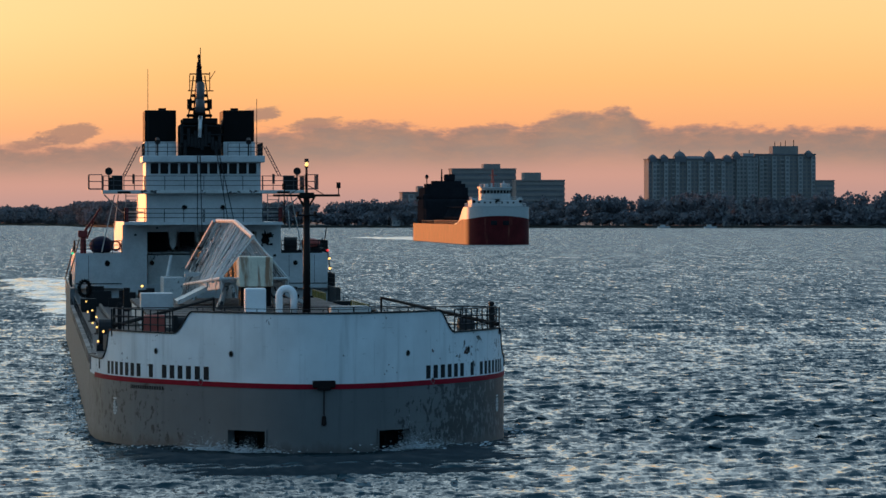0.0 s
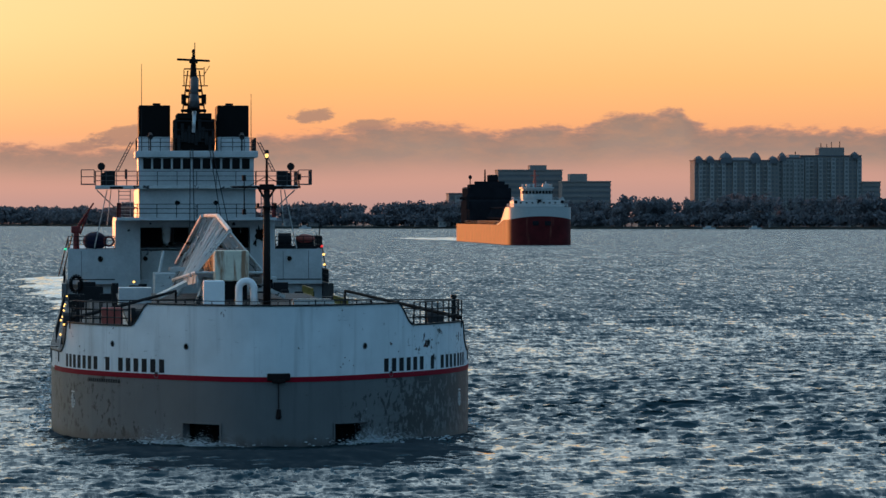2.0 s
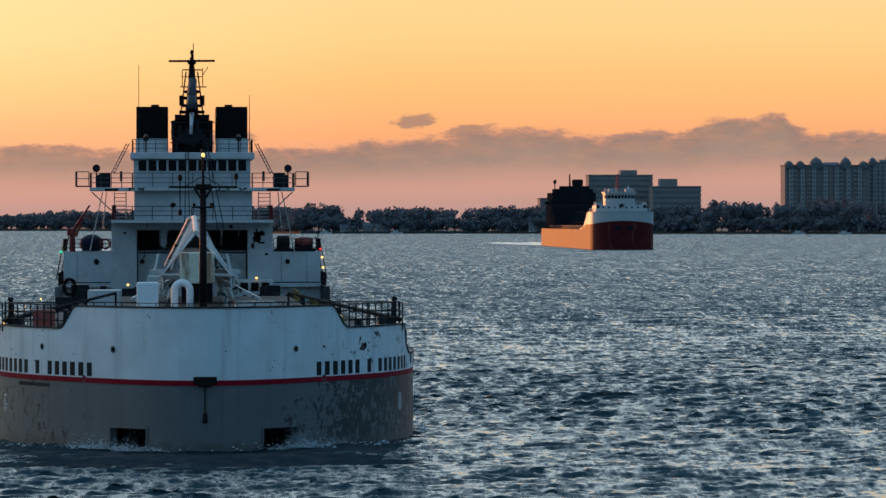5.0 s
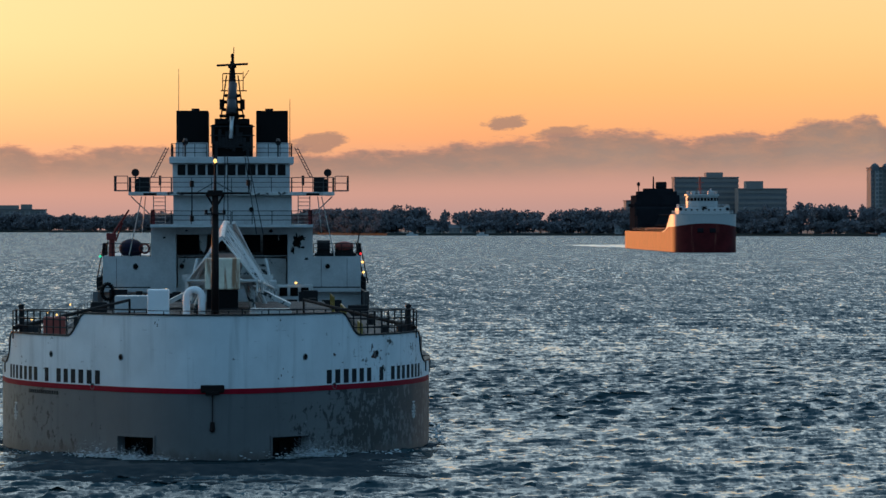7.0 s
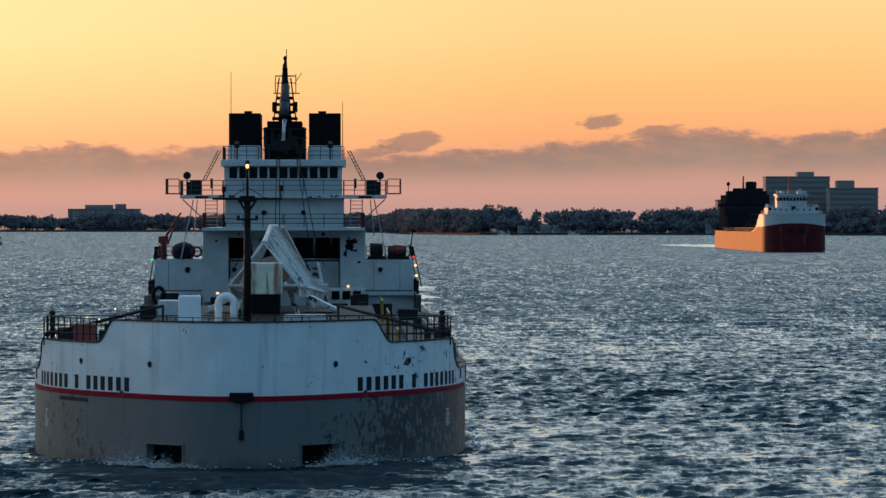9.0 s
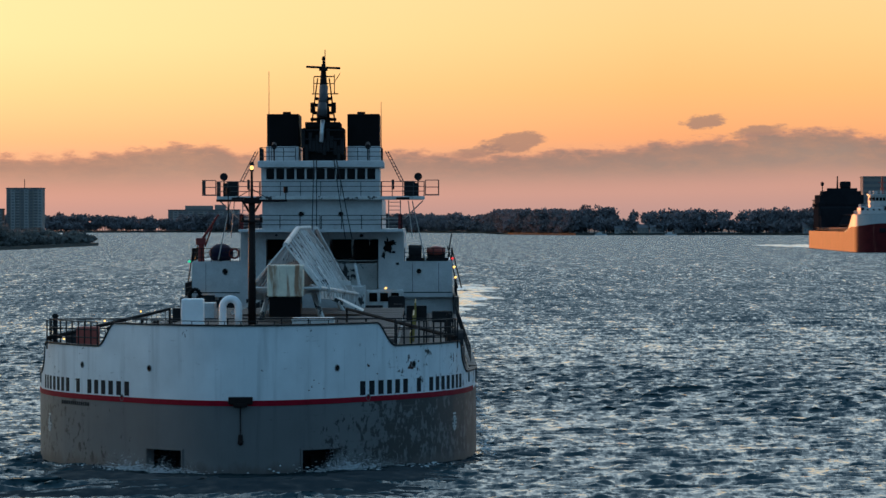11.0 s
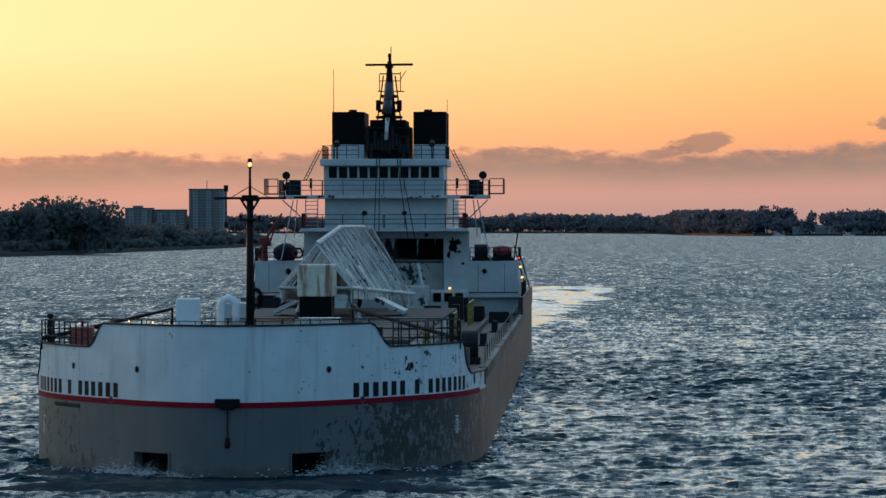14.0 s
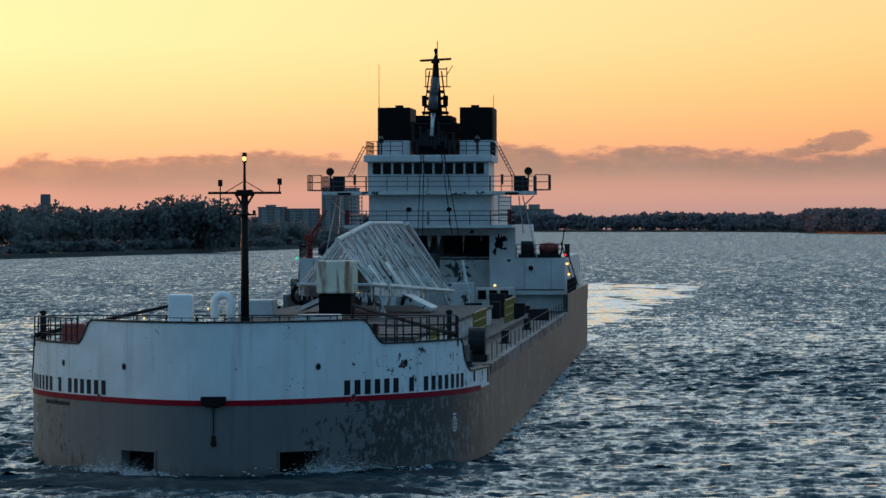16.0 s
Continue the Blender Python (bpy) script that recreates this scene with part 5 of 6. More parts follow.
    radar = part("radar_scanner", bm, "black", mast, "long turning radar scanner bar")
    bm = B()
    tube(bm, (0, 129.6, 22.9), (0, 129.6, 23.5), 0.10, 0.07, seg=8)
    ball(bm, (0, 129.6, 23.45), 0.16, (1, 1, 1.3), 1)
    tube(bm, (0.12, 129.6, 22.9), (0.12, 129.6, 24.15), 0.035, seg=5)
    part("masthead", bm, "black", mast)
    for x, z in ((-4.15, 22.35), (4.5, 20.0)):
        part("whip_aerial", tube(B(), (x, 127.5, 15.4), (x, 127.5, z), 0.035, 0.02, seg=5), "dark", ship)
    rail(ship, [(-4.55, 121.15, 12.7), (4.55, 121.15, 12.7)], 1.1, 1.5, 0.025, "uptake", 3, "wing_railing")
    # rigging from the wheelhouse to the boom
    for x0, x1 in ((-0.5, -0.6), (-0.3, -0.25), (1.0, 1.9), (1.2, 2.4)):
        part("boom_wire", tube(B(), (x0, 121.0, 15.5), (x1, 119.0, 9.5), 0.035, seg=5), "dark", ship)


def deckhouse_blocks(house):
    """Side blocks, piers, lintel, storeys and bulwarks, each a part."""
    for sx in (-1, 1):
        a, b = sorted((sx * 6.24, sx * 9.95))
        part("side_block", box(B(), a, b, 125.0, 158, 5.0, 7.74), "white", house)
        a, b = sorted((sx * 4.3, sx * 6.24))
        part("pier", box(B(), a, b, 124.97, 156, 4.5, 10.0), "white", house)
        a, b = sorted((sx * 10.05, sx * 10.40))
        part("bulwark", box(B(), a, b, 118, STERN, 3.8, 5.15), "grey_hull", house)
    part("lintel", box(B(), -4.3, 4.3, 124.97, 126.2, 9.45, 10.0), "white", house)
    part("boat_deck", box(B(), -6.2, 6.2, 121.2, 156, 10.0, 10.22), "white", house)
    part("rear_wall", box(B(), -4.3, 4.3, 132, 156, 4.5, 10.0), "white", house)
    part("upper_storey", box(B(), -4.45, 4.6, 122.0, 150, 10.22, 12.5), "white", house)
    part("side_deck", box(B(), -9.9, 9.9, 126.4, 158, 7.74, 7.80), "white", house)


def wheelhouse_mesh():
    bm = B()
    prism(bm, [(-4.5, 121.6), (4.45, 121.6), (4.45, 129), (-4.5, 129)], 12.7, 14.86)
    return bm


def build_boom(ship):
    """The white lattice unloading boom stowed forward over the hatches."""
    boom = part("boom", boom_chords(), "old_white", ship, "white lattice unloading boom with flaking paint")
    rs = random.Random(4)
    y0, y1, n = 52.0, 102.0, 17

    def crest(u):
        return Vector((-0.1, y0 + 2 + (y1 - y0 - 6) * u, 9.45 + 0.9 * min(1.0, u / 0.45)))

    def foot(sx, u):
        """The lower chord, which drops and spreads towards the pivot."""
        return Vector((sx * (2.0 + (1.2 if sx > 0 else 0.2) * u) - 0.1, y0 + (y1 - y0) * u, 7.0 - 1.3 * u))

    for sx in (-1, 1):
        bm = B()
        m_ = 46
        for i in range(m_):
            u = (i + rs.uniform(0.1, 0.9)) / m_
            lo = foot(sx, u)
            r = rs.choice((0.035, 0.045, 0.06, 0.08))
            tube(bm, lo, crest(min(1, max(0, u + rs.uniform(-0.06, 0.02)))), r, seg=4)
            if i % 3 == 0:
                tube(bm, lo, crest(min(1, u + rs.uniform(0.05, 0.12))), 0.035, seg=4)
            if i % 4 == 1:
                q = lo.lerp(crest(u), rs.uniform(0.2, 0.8))
                tube(bm, q, q + Vector((0, rs.uniform(2, 5), rs.uniform(-0.3, 0.3))), 0.03, seg=4)
            # short hanging ends below the lower chord
            tube(bm, lo, lo + Vector((sx * rs.uniform(-0.1, 0.12), rs.uniform(-0.5, 0.5), -rs.uniform(0.2, 0.9))), 0.03, seg=4)
        part("lattice", bm, "old_white", boom)
        for k in range(5):
            u = 0.1 + 0.16 * k + rs.uniform(0, 0.06)
            f1 = rs.uniform(0.25, 0.42)
            c = [foot(sx, v).lerp(crest(v), f) for v, f in ((u, 0.02), (u + 0.05, 0.02), (u + 0.05, f1), (u, f1))]
            bm = B()
            vs = [bm.verts.new(p) for p in c] + [bm.verts.new(p + Vector((-sx * 0.05, 0, -0.02))) for p in c]
            for q in ((0, 1, 2, 3), (7, 6, 5, 4), (0, 4, 5, 1), (1, 5, 6, 2), (2, 6, 7, 3), (3, 7, 4, 0)):
                bm.faces.new([vs[t] for t in q])
            bmesh.ops.recalc_face_normals(bm, faces=bm.faces[:])
            part("guard_panel", bm, "old_white", boom, "loose stained white guard panel")
    for i in range(n + 1):
        y = y0 + (y1 - y0) * i / n
        part("cross_brace", tube(B(), foot(-1, i / n), foot(1, i / n), 0.06, seg=5), "old_white", boom)
    for sx in (-1, 1):
        a, b = foot(sx, 0.04) - Vector((0, 0, 0.1)), foot(sx, 0.6) - Vector((0, 0, 0.1))
        bm = B()
        vs = [bm.verts.new(p + Vector((dx, 0, dz))) for dx in (0, -sx * 0.08) for p, dz in ((a, 0), (b, 0), (b, -0.5), (a, -0.5))]
        for q in ((0, 1, 2, 3), (7, 6, 5, 4), (0, 4, 5, 1), (1, 5, 6, 2), (2, 6, 7, 3), (3, 7, 4, 0)):
            bm.faces.new([vs[t] for t in q])
        bmesh.ops.recalc_face_normals(bm, faces=bm.faces[:])
        part("side_guard", bm, "old_white", boom, "stained white guard plate")
    # trough made deeper than a belt needs, as shade behind the lattice gaps
    part("belt", box(B(), -1.0, 0.8, y0 + 3, y1 + 20, 6.85, 8.1, 0.04), "dark", boom, "dark conveyor belt trough, enlarged to darken the lattice's inside")
    head = part("boom_head", box(B(), -1.05, 0.95, 51.5, 54.5, 6.5, 8.3, 0.07), "rusty", ship, "rust-streaked cream steel boom head box")
    part("head_skirt", box(B(), -0.95, 0.85, 51.6, 54.2, 5.35, 6.49, 0.04), "black", head)
    saddle = part("boom_saddle", box(B(), -2.3, 2.3, 59.7, 60.3, 6.6, 6.9), "old_white", ship, "weathered white boom support frame")
    for sx in (-1, 1):
        part("leg", tube(B(), (sx * 2.2, 60, DECK), (sx * 1.2, 60, 6.9), 0.16, seg=6), "old_white", saddle)
        part("brace", tube(B(), (sx * 2.2, 64, DECK), (sx * 1.2, 60, 6.9), 0.12, seg=6), "old_white", saddle)
        part("walkway_plate", box(B(), -1.9, 1.9, 69, 74, -0.12, 0.12, m=Matrix.Translation((sx * 2.3, 0, 6.0)) @ Matrix.Rotation(radians(sx * 26), 4, "Y")), "old_white", saddle)
    rear = part("boom_saddle", box(B(), -3.0, 3.0, 83.7, 84.3, 6.6, 6.9), "old_white", ship, "weathered white boom support frame")
    for sx in (-1, 1):
        part("leg", tube(B(), (sx * 3.0, 84, DECK), (sx * 1.6, 84, 6.9), 0.16, seg=6), "old_white", rear)
        part("end_leg", tube(B(), (sx * 2.0, 104, 6.9), (sx * 0.3, 98, 10.35), 0.15, seg=6), "old_white", boom)
        part("boom_pivot_leg", tube(B(), (sx * 2.4, 112, DECK), (sx * 1.2, 108, 7.6), 0.12, seg=6), "old_white", ship)
        part("boom_pivot_leg", tube(B(), (sx * 3.4, 118, DECK), (sx * 2.6, 120, 7.6), 0.12, seg=6), "old_white", ship)
        part("pivot_house", box(B(), min(sx * 1.8, sx * 3.4), max(sx * 1.8, sx * 3.4), 114, 121, DECK, 6.0, 0.05), "old_white", ship, "stained white housing at the boom pivot")
    part("deck_box", box(B(), -6.6, -4.6, 61, 63.5, DECK, 5.95, 0.05), "white", ship, "white deck locker")
    rs = random.Random(8)
    for k in range(26):
        x, y = rs.choice((-1, 1)) * rs.uniform(2.5, 9.3), rs.uniform(100, 121)
        w, h = rs.uniform(0.2, 0.8), rs.uniform(0.5, 1.8)
        part("deck_gear", box(B(), x - w, x + w, y - 0.3, y + 0.3, DECK, DECK + h, 0.04), "dark", ship, "dark deck gear before the house")


def boom_chords():
    bm = B()
    tube(bm, (-0.1, 53.5, 9.43), (-0.1, 73.8, 10.35), 0.15, seg=8), tube(bm, (-0.1, 73.6, 10.35), (-0.1, 98, 10.35), 0.14, seg=8)
    for sx in (-1, 1):
        tube(bm, (sx * 2.0 - 0.1, 52, 7.0), (sx * (3.2 if sx > 0 else 2.2) - 0.1, 102, 5.7), 0.12, seg=8)
        tube(bm, (sx * 2.0 - 0.1, 52, 7.0), (-0.1, 53.5, 9.43), 0.05, seg=6)
    return bm


freighter = new("lake_freighter")
tagged(freighter, "white and grey lake freighter with twin black funnels, under way", "ship", "ships in the channel")
build_hull(freighter), build_foredeck(freighter), build_main_deck(freighter), build_house(freighter), build_boom(freighter)


# ---------- the far freighter ----------
def heights(pts, lo, hi):
    """A solid over the outline pts whose foot and top follow the heights lo(x, y) and hi(x, y)."""
    bm = B()
    a, b = [bm.verts.new((x, y, lo(x, y))) for x, y in pts], [bm.verts.new((x, y, hi(x, y))) for x, y in pts]
    n = len(pts)
    for i in range(n):
        bm.faces.new((a[i], a[(i + 1) % n], b[(i + 1) % n], b[i]))
    for i in range(n // 2):
        q = sorted({i, i + 1, n - 1 - i, (n - i) % n})
        if len(q) > 2:
            bm.faces.new([b[k] for k in q])
            bm.faces.new([a[k] for k in q])
    bmesh.ops.recalc_face_normals(bm, faces=bm.faces[:])
    return bm


def build_far_ship():
    ship = new("lake_freighter")
    tagged(ship, "distant red-hulled freighter with white pilothouse forward, sunlit side", "ship", "ships in the channel")
    W, L, D = 11.6, 238.0, 7.0
    half = [(W * math.sin(math.pi / 2 * k / 22) ** 0.62, 10.0 * (1 - math.cos(math.pi / 2 * k / 22)) ** 1.15) for k in range(23)]
    poly = half + [(W, L - 12), (8, L), (-8, L), (-W, L - 12)] + [(-x, y) for x, y in half[:0:-1]]
    hull = part("hull", prism(B(), poly, -2, D), "far_red", ship, "dull red steel hull lit orange along its side")
    aft = [(W, y) for y in (14, 18, 21, 24, 27, 30, 34, 40, 48)]
    fore = half + aft + [(-x, y) for x, y in aft[::-1]] + [(-x, y) for x, y in half[:0:-1]]

    def red_top(x, y):
        return 10.2 - 1.3 * (x / W) ** 2 if y < 18 else D + 0.05 + 1.9 * (0.5 + 0.5 * math.cos(math.pi * min(1, (y - 18) / 30)))

    def white_top(x, y):
        return 13.3 + 0.25 * (1 - (x / W) ** 2) if y < 16 else red_top(x, y) + 0.03 + 4.4 * max(0.0, 1 - (y - 16) / 18) ** 1.3

    part("bow_plating", heights(fore, lambda x, y: D - 0.02, red_top), "far_red", hull, "dull red bow plating rising to the stem")
    up = [(x * 1.004, y - 0.03) for x, y in fore]
    white = part("forecastle", heights(up, red_top, white_top), "far_white", ship, "white painted forecastle with a falling sheer")
    part("bulwark_cap", heights([(x * 1.012, y - 0.1) for x, y in fore], lambda x, y: white_top(x, y) - 0.15, lambda x, y: white_top(x, y) + 0.12), "far_white", white)
    for x in (-2.2, 2.2):
        part("anchor", box(B(), x - 1.1, x + 1.1, -0.3, 3.0, 6.8, 8.4, 0.2), "far_dark", ship)
    rail(ship, [(-W + 0.6, 16, 13.3), (-W + 1.2, 8, 13.3), (-6.5, 2.4, 13.4), (0, 0.6, 13.5), (6.5, 2.4, 13.4), (W - 1.2, 8, 13.3), (W - 0.6, 16, 13.3)], 1.3, 2.5, 0.09, "far_white", 2)
    d1 = part("pilothouse_deck", box(B(), -9.2, 9.2, 9, 24, 13.2, 15.9, 0.3), "far_white", ship, "white tiered pilothouse")
    for k in range(7):
        part("window", box(B(), -7.0 + k * 2.1, -6.3 + k * 2.1, 8.9, 9.2, 14.6, 15.3), "window", d1)
    for sx in (-1, 1):
        part("round_opening", tube(B(), (sx * 8.5, 8.8, 15.3), (sx * 8.5, 9.4, 15.3), 0.62, seg=14), "far_dark", d1)
        part("wing_wall", box(B(), sx * 8.5 - 0.9, sx * 8.5 + 0.9, 9.1, 12, 15.8, 16.4, 0.15), "far_white", d1)
    rail(ship, [(-9.0, 20, 15.9), (-9.0, 9.3, 15.9), (9.0, 9.3, 15.9), (9.0, 20, 15.9)], 1.1, 1.8, 0.08, "far_white", 2)
    front = [(-5.4, 13.4), (-4.2, 11.9), (-2.0, 11.1), (2.0, 11.1), (4.2, 11.9), (5.4, 13.4), (5.4, 22), (-5.4, 22)]
    d2 = part("pilothouse", prism(B(), front, 15.9, 20.2), "far_white", ship, "white rounded pilothouse with a window band")
    part("window_band", prism(B(), [(x * 1.006, y - 0.06) for x, y in front[:6]] + [(5.43, 18), (-5.43, 18)], 18.3, 19.5), "window", d2, "dark band of pilothouse windows")
    for k in range(9):
        x = -4.8 + k * 1.2
        y = float(np.interp(x, [p[0] for p in front[:6]], [p[1] for p in front[:6]]))
        part("mullion", box(B(), x - 0.11, x + 0.11, y - 0.16, y + 0.1, 18.3, 19.5), "far_white", d2)
    part("pilothouse_roof", prism(B(), [(x * 1.09, y - 0.6 if y < 20 else y + 0.5) for x, y in front], 20.2, 20.75), "far_white", d2)
    rail(ship, [(-5.2, 21, 20.7), (-5.2, 13, 20.7), (0, 11.4, 20.7), (5.2, 13, 20.7), (5.2, 21, 20.7)], 1.1, 1.6, 0.08, "far_white", 2)
    part("roof_locker", box(B(), -4.0, -2.6, 15, 18, 20.7, 21.9, 0.2), "far_white", d2)
    radome = part("radar_house", box(B(), 2.2, 4.4, 15, 19, 20.7, 22.0, 0.2), "far_white", d2)
    part("radar_post", tube(B(), (3.3, 17, 21.9), (3.3, 17, 22.9), 0.3, 0.2, seg=8), "far_white", radome)
    part("horn", tube(B(), (-1.5, 14, 20.7), (-1.5, 14, 22.0), 0.3, seg=8), "far_white", d2)
    bm = B()
    tube(bm, (-0.4, 20, 20.6), (-0.4, 20, 27.2), 0.55, 0.35, seg=8)
    tube(bm, (-1.9, 20, 25.0), (1.1, 20, 25.0), 0.12, seg=6), box(bm, -1.2, 0.4, 19.6, 20.4, 22.6, 22.9)
    part("steering_mast", bm, "orange", ship)
    bm = B()
    box(bm, -0.9, 1.1, 8.6, 9.3, 16.0, 16.25), box(bm, -0.9, 1.1, 8.6, 9.3, 15.3, 15.55), box(bm, -0.5, 0.7, 8.6, 9.3, 15.5, 16.05)
    part("bow_emblem", bm, "dark", ship)
    # aft house, funnel and stowed unloading boom, all dark
    house = part("aft_house", box(B(), -9.6, 9.0, 196, 228, D, 17.0, 0.8), "far_dark", ship, "tall dark aft house and unloading tower")
    bm = B()
    prism(bm, [(-9.2, 198), (8.8, 198), (8.8, 226), (-9.2, 226)], 17.0, 21.8)
    prism(bm, [(-8.2, 200), (7.9, 200), (7.0, 224), (-7.2, 224)], 21.8, 23.4)
    prism(bm, [(-5.6, 203), (6.6, 203), (6.0, 220), (-4.6, 220)], 23.4, 24.6)
    box(bm, 0.2, 4.2, 206, 214, 24.6, 27.4, 0.5), box(bm, -9.9, -7.0, 197, 205, 13.0, 19.0, 0.3)
    part("funnel", bm, "far_dark", house)
    for k in range(5):
        for sx in (-1, 1):
            part("stay", tube(B(), (sx * 9.8 - 0.2, 188 + k * 2, D), (sx * 8.8 - 0.2, 196, 12 + k * 1.5), 0.16, seg=5), "far_dark", house)
    part("unloader_base", prism(B(), [(-9.5, 188), (9.0, 188), (9.0, 196), (-9.5, 196)], D, 13.0), "far_dark", house)
    rail(house, [(-9.9, 228, 17), (-9.9, 197, 17), (9.2, 197, 17)], 1.2, 2.0, 0.1, "far_dark", 2)
    bm = B()
    tube(bm, (-7.4, 208, 23), (-7.4, 208, 26.2), 0.22, 0.18), ball(bm, (-7.4, 208, 26.4), 0.75, (1, 1, 1.25), 2)
    part("radar_mast", bm, "far_dark", house)
    part("aft_mast", tube(B(), (-1.2, 208, 24.4), (-1.2, 208, 29.6), 0.4, 0.25), "far_dark", house)
    for k in range(16):
        y = 38 + k * 9
        part("hatch", box(B(), -7, 7, y, y + 6, D, D + 1.4, 0.1), "far_red", ship)
    bm = B()
    for k in range(34):
        y = 92 + k * 3
        tube(bm, (-2.2, y, 9.5), (0, y + 1.5, 13.5), 0.2, seg=5), tube(bm, (2.2, y, 9.5), (0, y + 1.5, 13.5), 0.2, seg=5)
    tube(bm, (0, 92, 13.5), (0, 196, 13.5), 0.35, seg=6), box(bm, -2.4, 2.4, 90, 196, 9.0, 9.7)
    part("boom", bm, "far_dark", ship, "dark lattice unloading boom")
    rail(ship, [(-W + 0.3, 36, D), (-W + 0.3, 190, D)], 1.2, 4.0, 0.09, "dark", 2)
    return ship


far_freighter = build_far_ship()


# ---------- bow wave, foam and wake ----------
def sheet(name, rows, mat, label):
    """A smooth water surface through a grid of points."""
    bm = B()
    vs = [[bm.verts.new(p) for p in r] for r in rows]
    for a, b in zip(vs, vs[1:]):
        for i in range(len(a) - 1):
            bm.faces.new((a[i], a[i + 1], b[i + 1], b[i]))
    bmesh.ops.recalc_face_normals(bm, faces=bm.faces[:])
    ob = put(name, bm, mat, smooth=True)
    return tagged(ob, label, "water", kind="stuff")


def build_bow_wave():
    rows = []
    for s in np.linspace(-arc_of_y(40) - 0, arc_of_y(40), 150):
        r = []
        for k in range(27):
            d = 0.02 + (1.5 + 15.5 * math.exp(-(s / 8.0) ** 2)) * (k / 26) ** 1.3
            p, n = hull_at(s, d)
            fore = math.exp(-(abs(s) / 7.5) ** 2)
            z = 0.12 * fore * math.exp(-((d - 4.0) / (3.0 if d < 4 else 7.5)) ** 2) + 0.14 * math.exp(-((abs(s) - 8.5) / 3) ** 2) * math.exp(-(d / 1.3) ** 2)
            z += 0.05 * noise.noise((p.x * 0.35, p.y * 0.35, 2.0)) + 0.10 * math.exp(-(s / 7.0) ** 2) + 0.07 * noise.noise((p.x * 1.1, p.y * 0.8, 5.0)) - 0.55 * (k / 26) ** 2.4
            r.append((p.x, p.y, z + WATER + 0.06))
        rows.append(r)
    return sheet("bow_wave", rows, "swell", "smooth dark bow wave pushed up before the stem")


def build_foam(name, spots, seed, label):
    """Foam: many small flattened lumps over the given places."""
    rs = random.Random(seed)
    V, F = [], []
    bm = B()
    bmesh.ops.create_icosphere(bm, subdivisions=1, radius=1.0)
    base = [v.co.copy() for v in bm.verts]
    tri = [[v.index for v in f.verts] for f in bm.faces]
    bm.free()
    for p, r in spots:
        k = len(V)
        sx, sy, sz = r * rs.uniform(0.6, 1.6), r * rs.uniform(0.6, 1.6), r * rs.uniform(0.15, 0.45)
        for c in base:
            q = 1 + 0.35 * rs.uniform(-1, 1)
            V.append((p[0] + c.x * sx * q, p[1] + c.y * sy * q, p[2] + WATER + 0.05 + c.z * sz * q))
        F += [[i + k for i in f] for f in tri]
    me = bpy.data.meshes.new(name)
    me.from_pydata(V, [], F)
    me.materials.append(M["foam"])
    return tagged(new(name, me), label, "foam", kind="stuff")


def bow_spots():
    rs = random.Random(5)
    out = []
    for k in range(2600):
        side = rs.choice((-1, 1))
        a = abs(rs.gauss(6.2, 2.2))
        s = side * a
        d = abs(rs.gauss(0, 0.34)) + max(0, a - 5) * 0.06
        p, n = hull_at(s, d)
        z = 0.02 + abs(rs.gauss(0, 0.10)) * (1.6 if d < 0.2 else 0.6) 
        out.append(((p.x, p.y, z), rs.uniform(0.02, 0.075)))
    for k in range(420):
        s = rs.choice((-1, 1)) * rs.gauss(5.2, 0.9)
        p, n = hull_at(s, abs(rs.gauss(0.1, 0.25)))
        out.append(((p.x, p.y, 0.1 + abs(rs.gauss(0, 0.26))), rs.uniform(0.012, 0.045)))
    # spray thrown up beside the anchor pockets and along the shoulders
    for c, n, spread, high in ((4.6, 1500, 0.55, 0.50), (-3.6, 700, 0.5, 0.32), (-6.8, 700, 1.3, 0.28), (6.6, 1000, 1.5, 0.34), (-2.4, 300, 0.4, 0.25)):
        for k in range(n * 2):
            ds = rs.gauss(0, spread)
            p, q = hull_at(c + ds, 0.08 + abs(rs.gauss(0, 0.3)))
            z = abs(rs.gauss(0, high)) * math.exp(-(ds / spread / 1.6) ** 2)
            out.append(((p.x, p.y, z), rs.uniform(0.006, 0.026) * (1.0 if z < 0.3 else 0.7)))
    for k in range(900):
        side = rs.choice((-1, 1))
        y = rs.uniform(14, 118)
        out.append(((side * (10.5 + abs(rs.gauss(0, 0.5))), y, rs.uniform(0.0, 0.14)), rs.uniform(0.03, 0.13)))
    return out


bow_wave = build_bow_wave()
bow_foam = build_foam("bow_foam", bow_spots(), 6, "broken white foam along the bow")


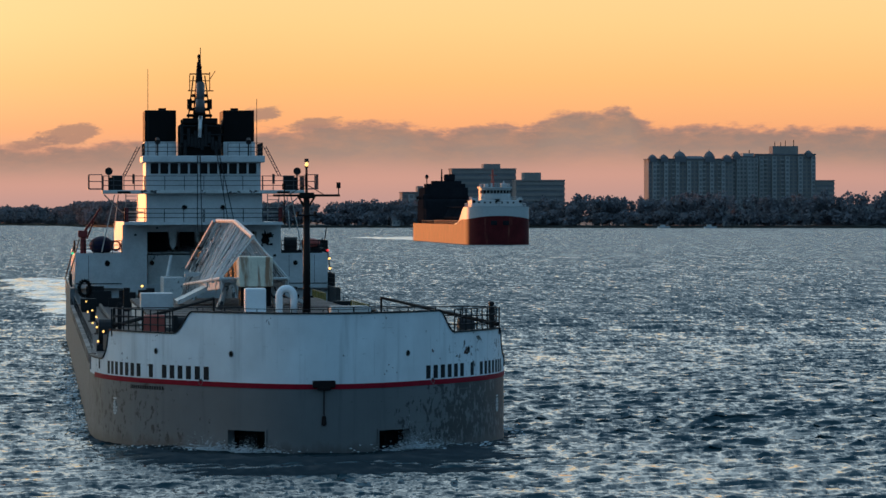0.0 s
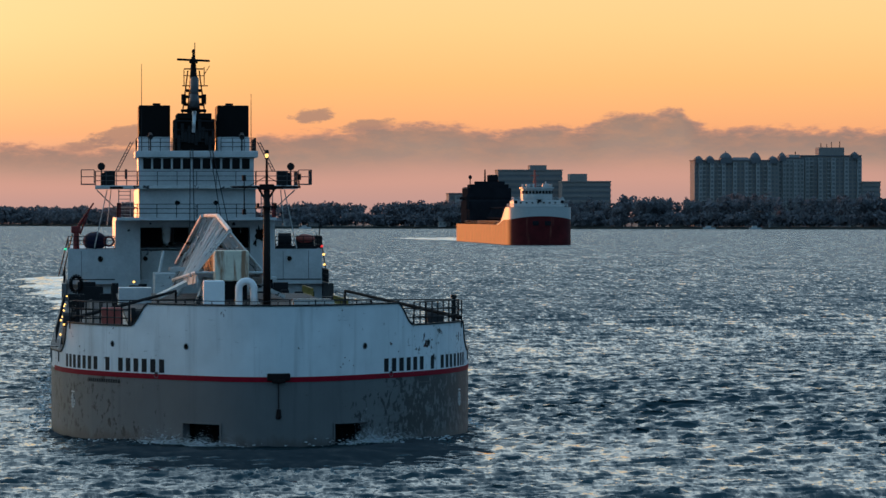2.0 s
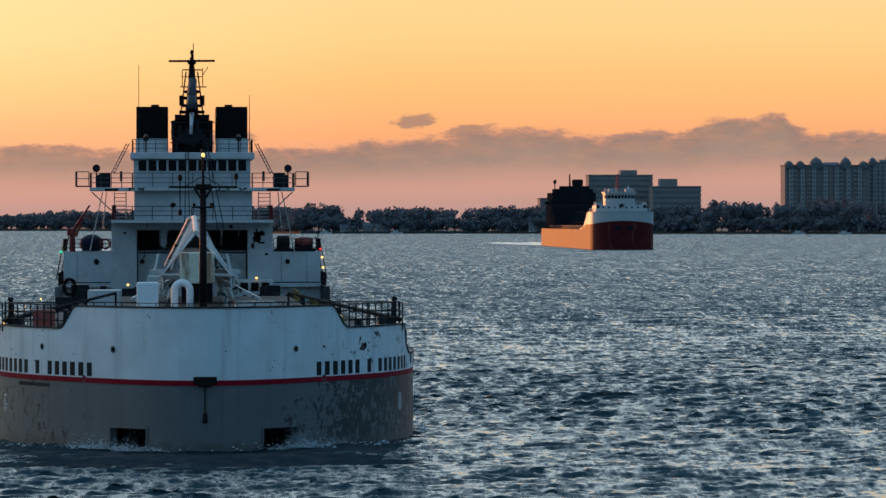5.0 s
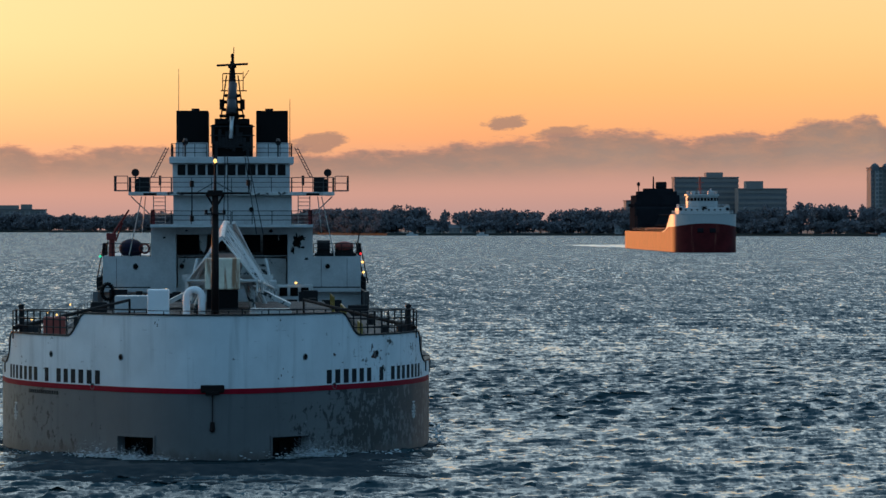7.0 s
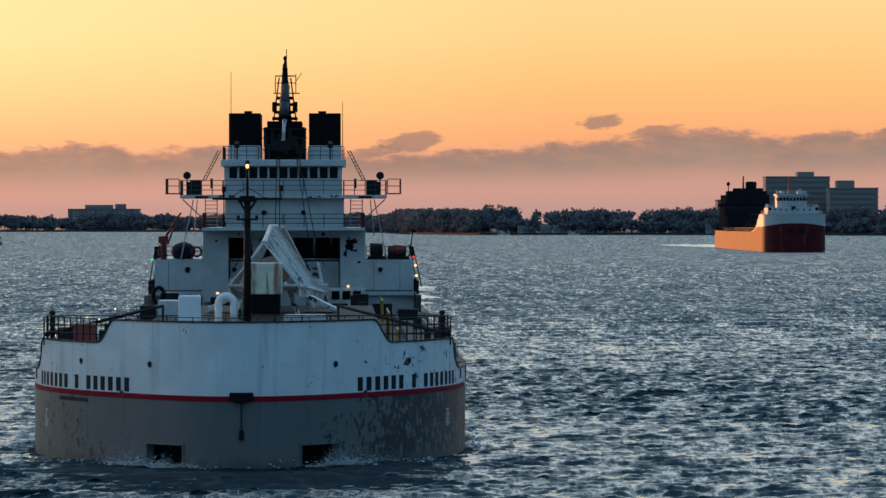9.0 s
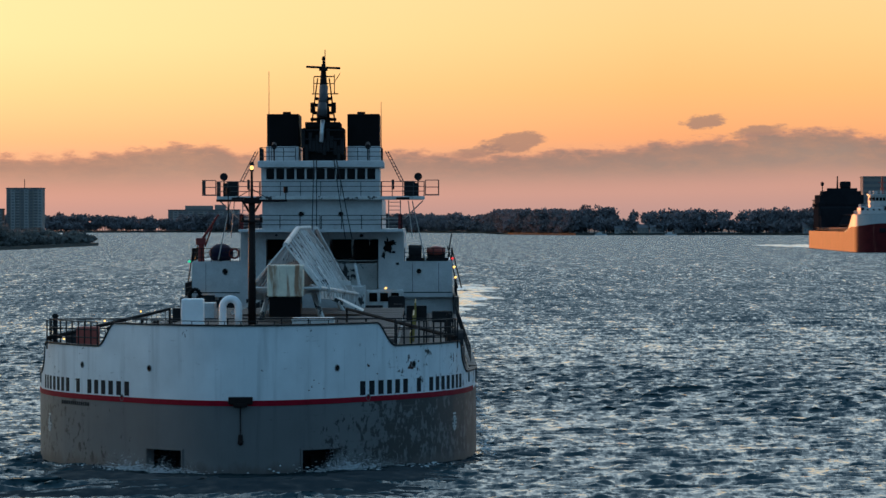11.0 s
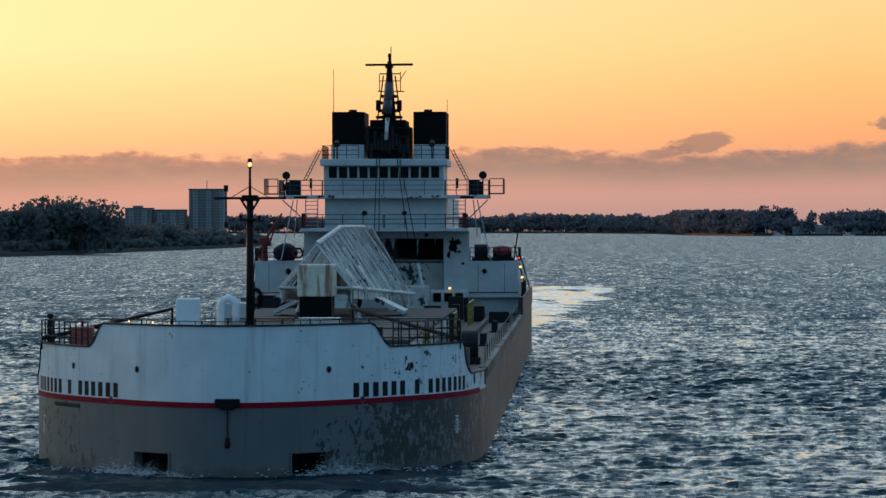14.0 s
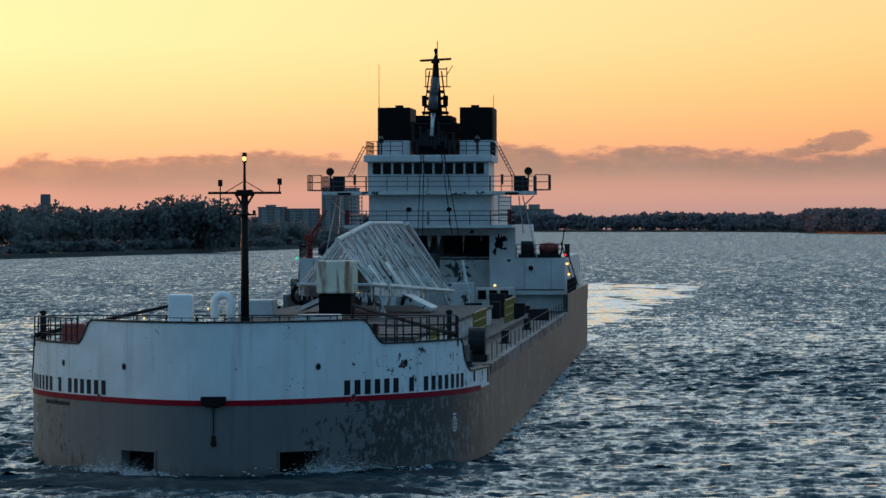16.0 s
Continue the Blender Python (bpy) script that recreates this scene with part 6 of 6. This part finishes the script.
def build_wake(name, y0, y1, w0, w1, seed, label):
    rows = []
    for i in range(121):
        y = y0 + (y1 - y0) * i / 120
        w = (w0 + (w1 - w0) * i / 120) * (1 + 0.22 * noise.noise((seed, y * 0.03, 0)))
        r = []
        for k in range(41):
            u = -1 + 2 * k / 40
            edge = 1 - abs(u) ** 6
            z = WATER + 0.20 + 0.34 * noise.noise((u * w * 0.25, y * 0.06, seed)) - 0.6 * (1 - edge) - 0.5 * max(0, (i - 100) / 20)
            r.append((u * w + 2.5 * noise.noise((y * 0.05, k * 0.2, seed)), y, z))
        rows.append(r)
    return sheet(name, rows, M["wash"], label)


def wash_material():
    m = bpy.data.materials.new("wake_water")
    m.use_nodes = True
    t = m.node_tree
    b = t.nodes["Principled BSDF"]
    tc = t.nodes.new("ShaderNodeTexCoord").outputs["Object"]
    f = noise_fac(t, tc, 1.0, 5, 0.65, (0.35, 0.12, 1))
    # pale patches in the base colour stand in for sky mirrored by smooth wake
    t.links.new(mix(t, ramp(t, f, [(0.40, 0.0), (0.66, 1.0)]), (0.07, 0.10, 0.11), (0.72, 0.70, 0.66)), b.inputs["Base Color"])
    b.inputs["Roughness"].default_value, b.inputs["IOR"].default_value, b.inputs["Specular IOR Level"].default_value = 0.16, 1.33, 0.5
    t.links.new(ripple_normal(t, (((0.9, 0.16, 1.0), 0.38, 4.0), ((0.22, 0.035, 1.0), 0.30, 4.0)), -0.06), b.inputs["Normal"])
    return m


M["wash"] = wash_material()
wake = build_wake("wake", 168, 520, 10, 26, 1.0, "pale smooth wake trailing behind the freighter")
far_wake = build_wake("wake", 236, 460, 12, 30, 5.0, "pale wake behind the distant freighter")


# ---------- what moves ----------
def motions():
    for ob in (freighter, bow_wave, bow_foam, wake):
        walk(ob, [(r[0], ship_pose(r[0])) for r in SHIP])
    walk(radar, [(0.4 * k, pose(0, 129.2, 22.72, 0, 0, 90 + 160.4 * (0.4 * k - 0.03))) for k in range(41)])
    for ob in (far_freighter, far_wake):
        walk(ob, [(t, pose(153.8 + 0.28 * t, 1166.0 - 4.0 * t, 0, 0, 0, -0.75)) for t in (0, 8, 16)])


motions()
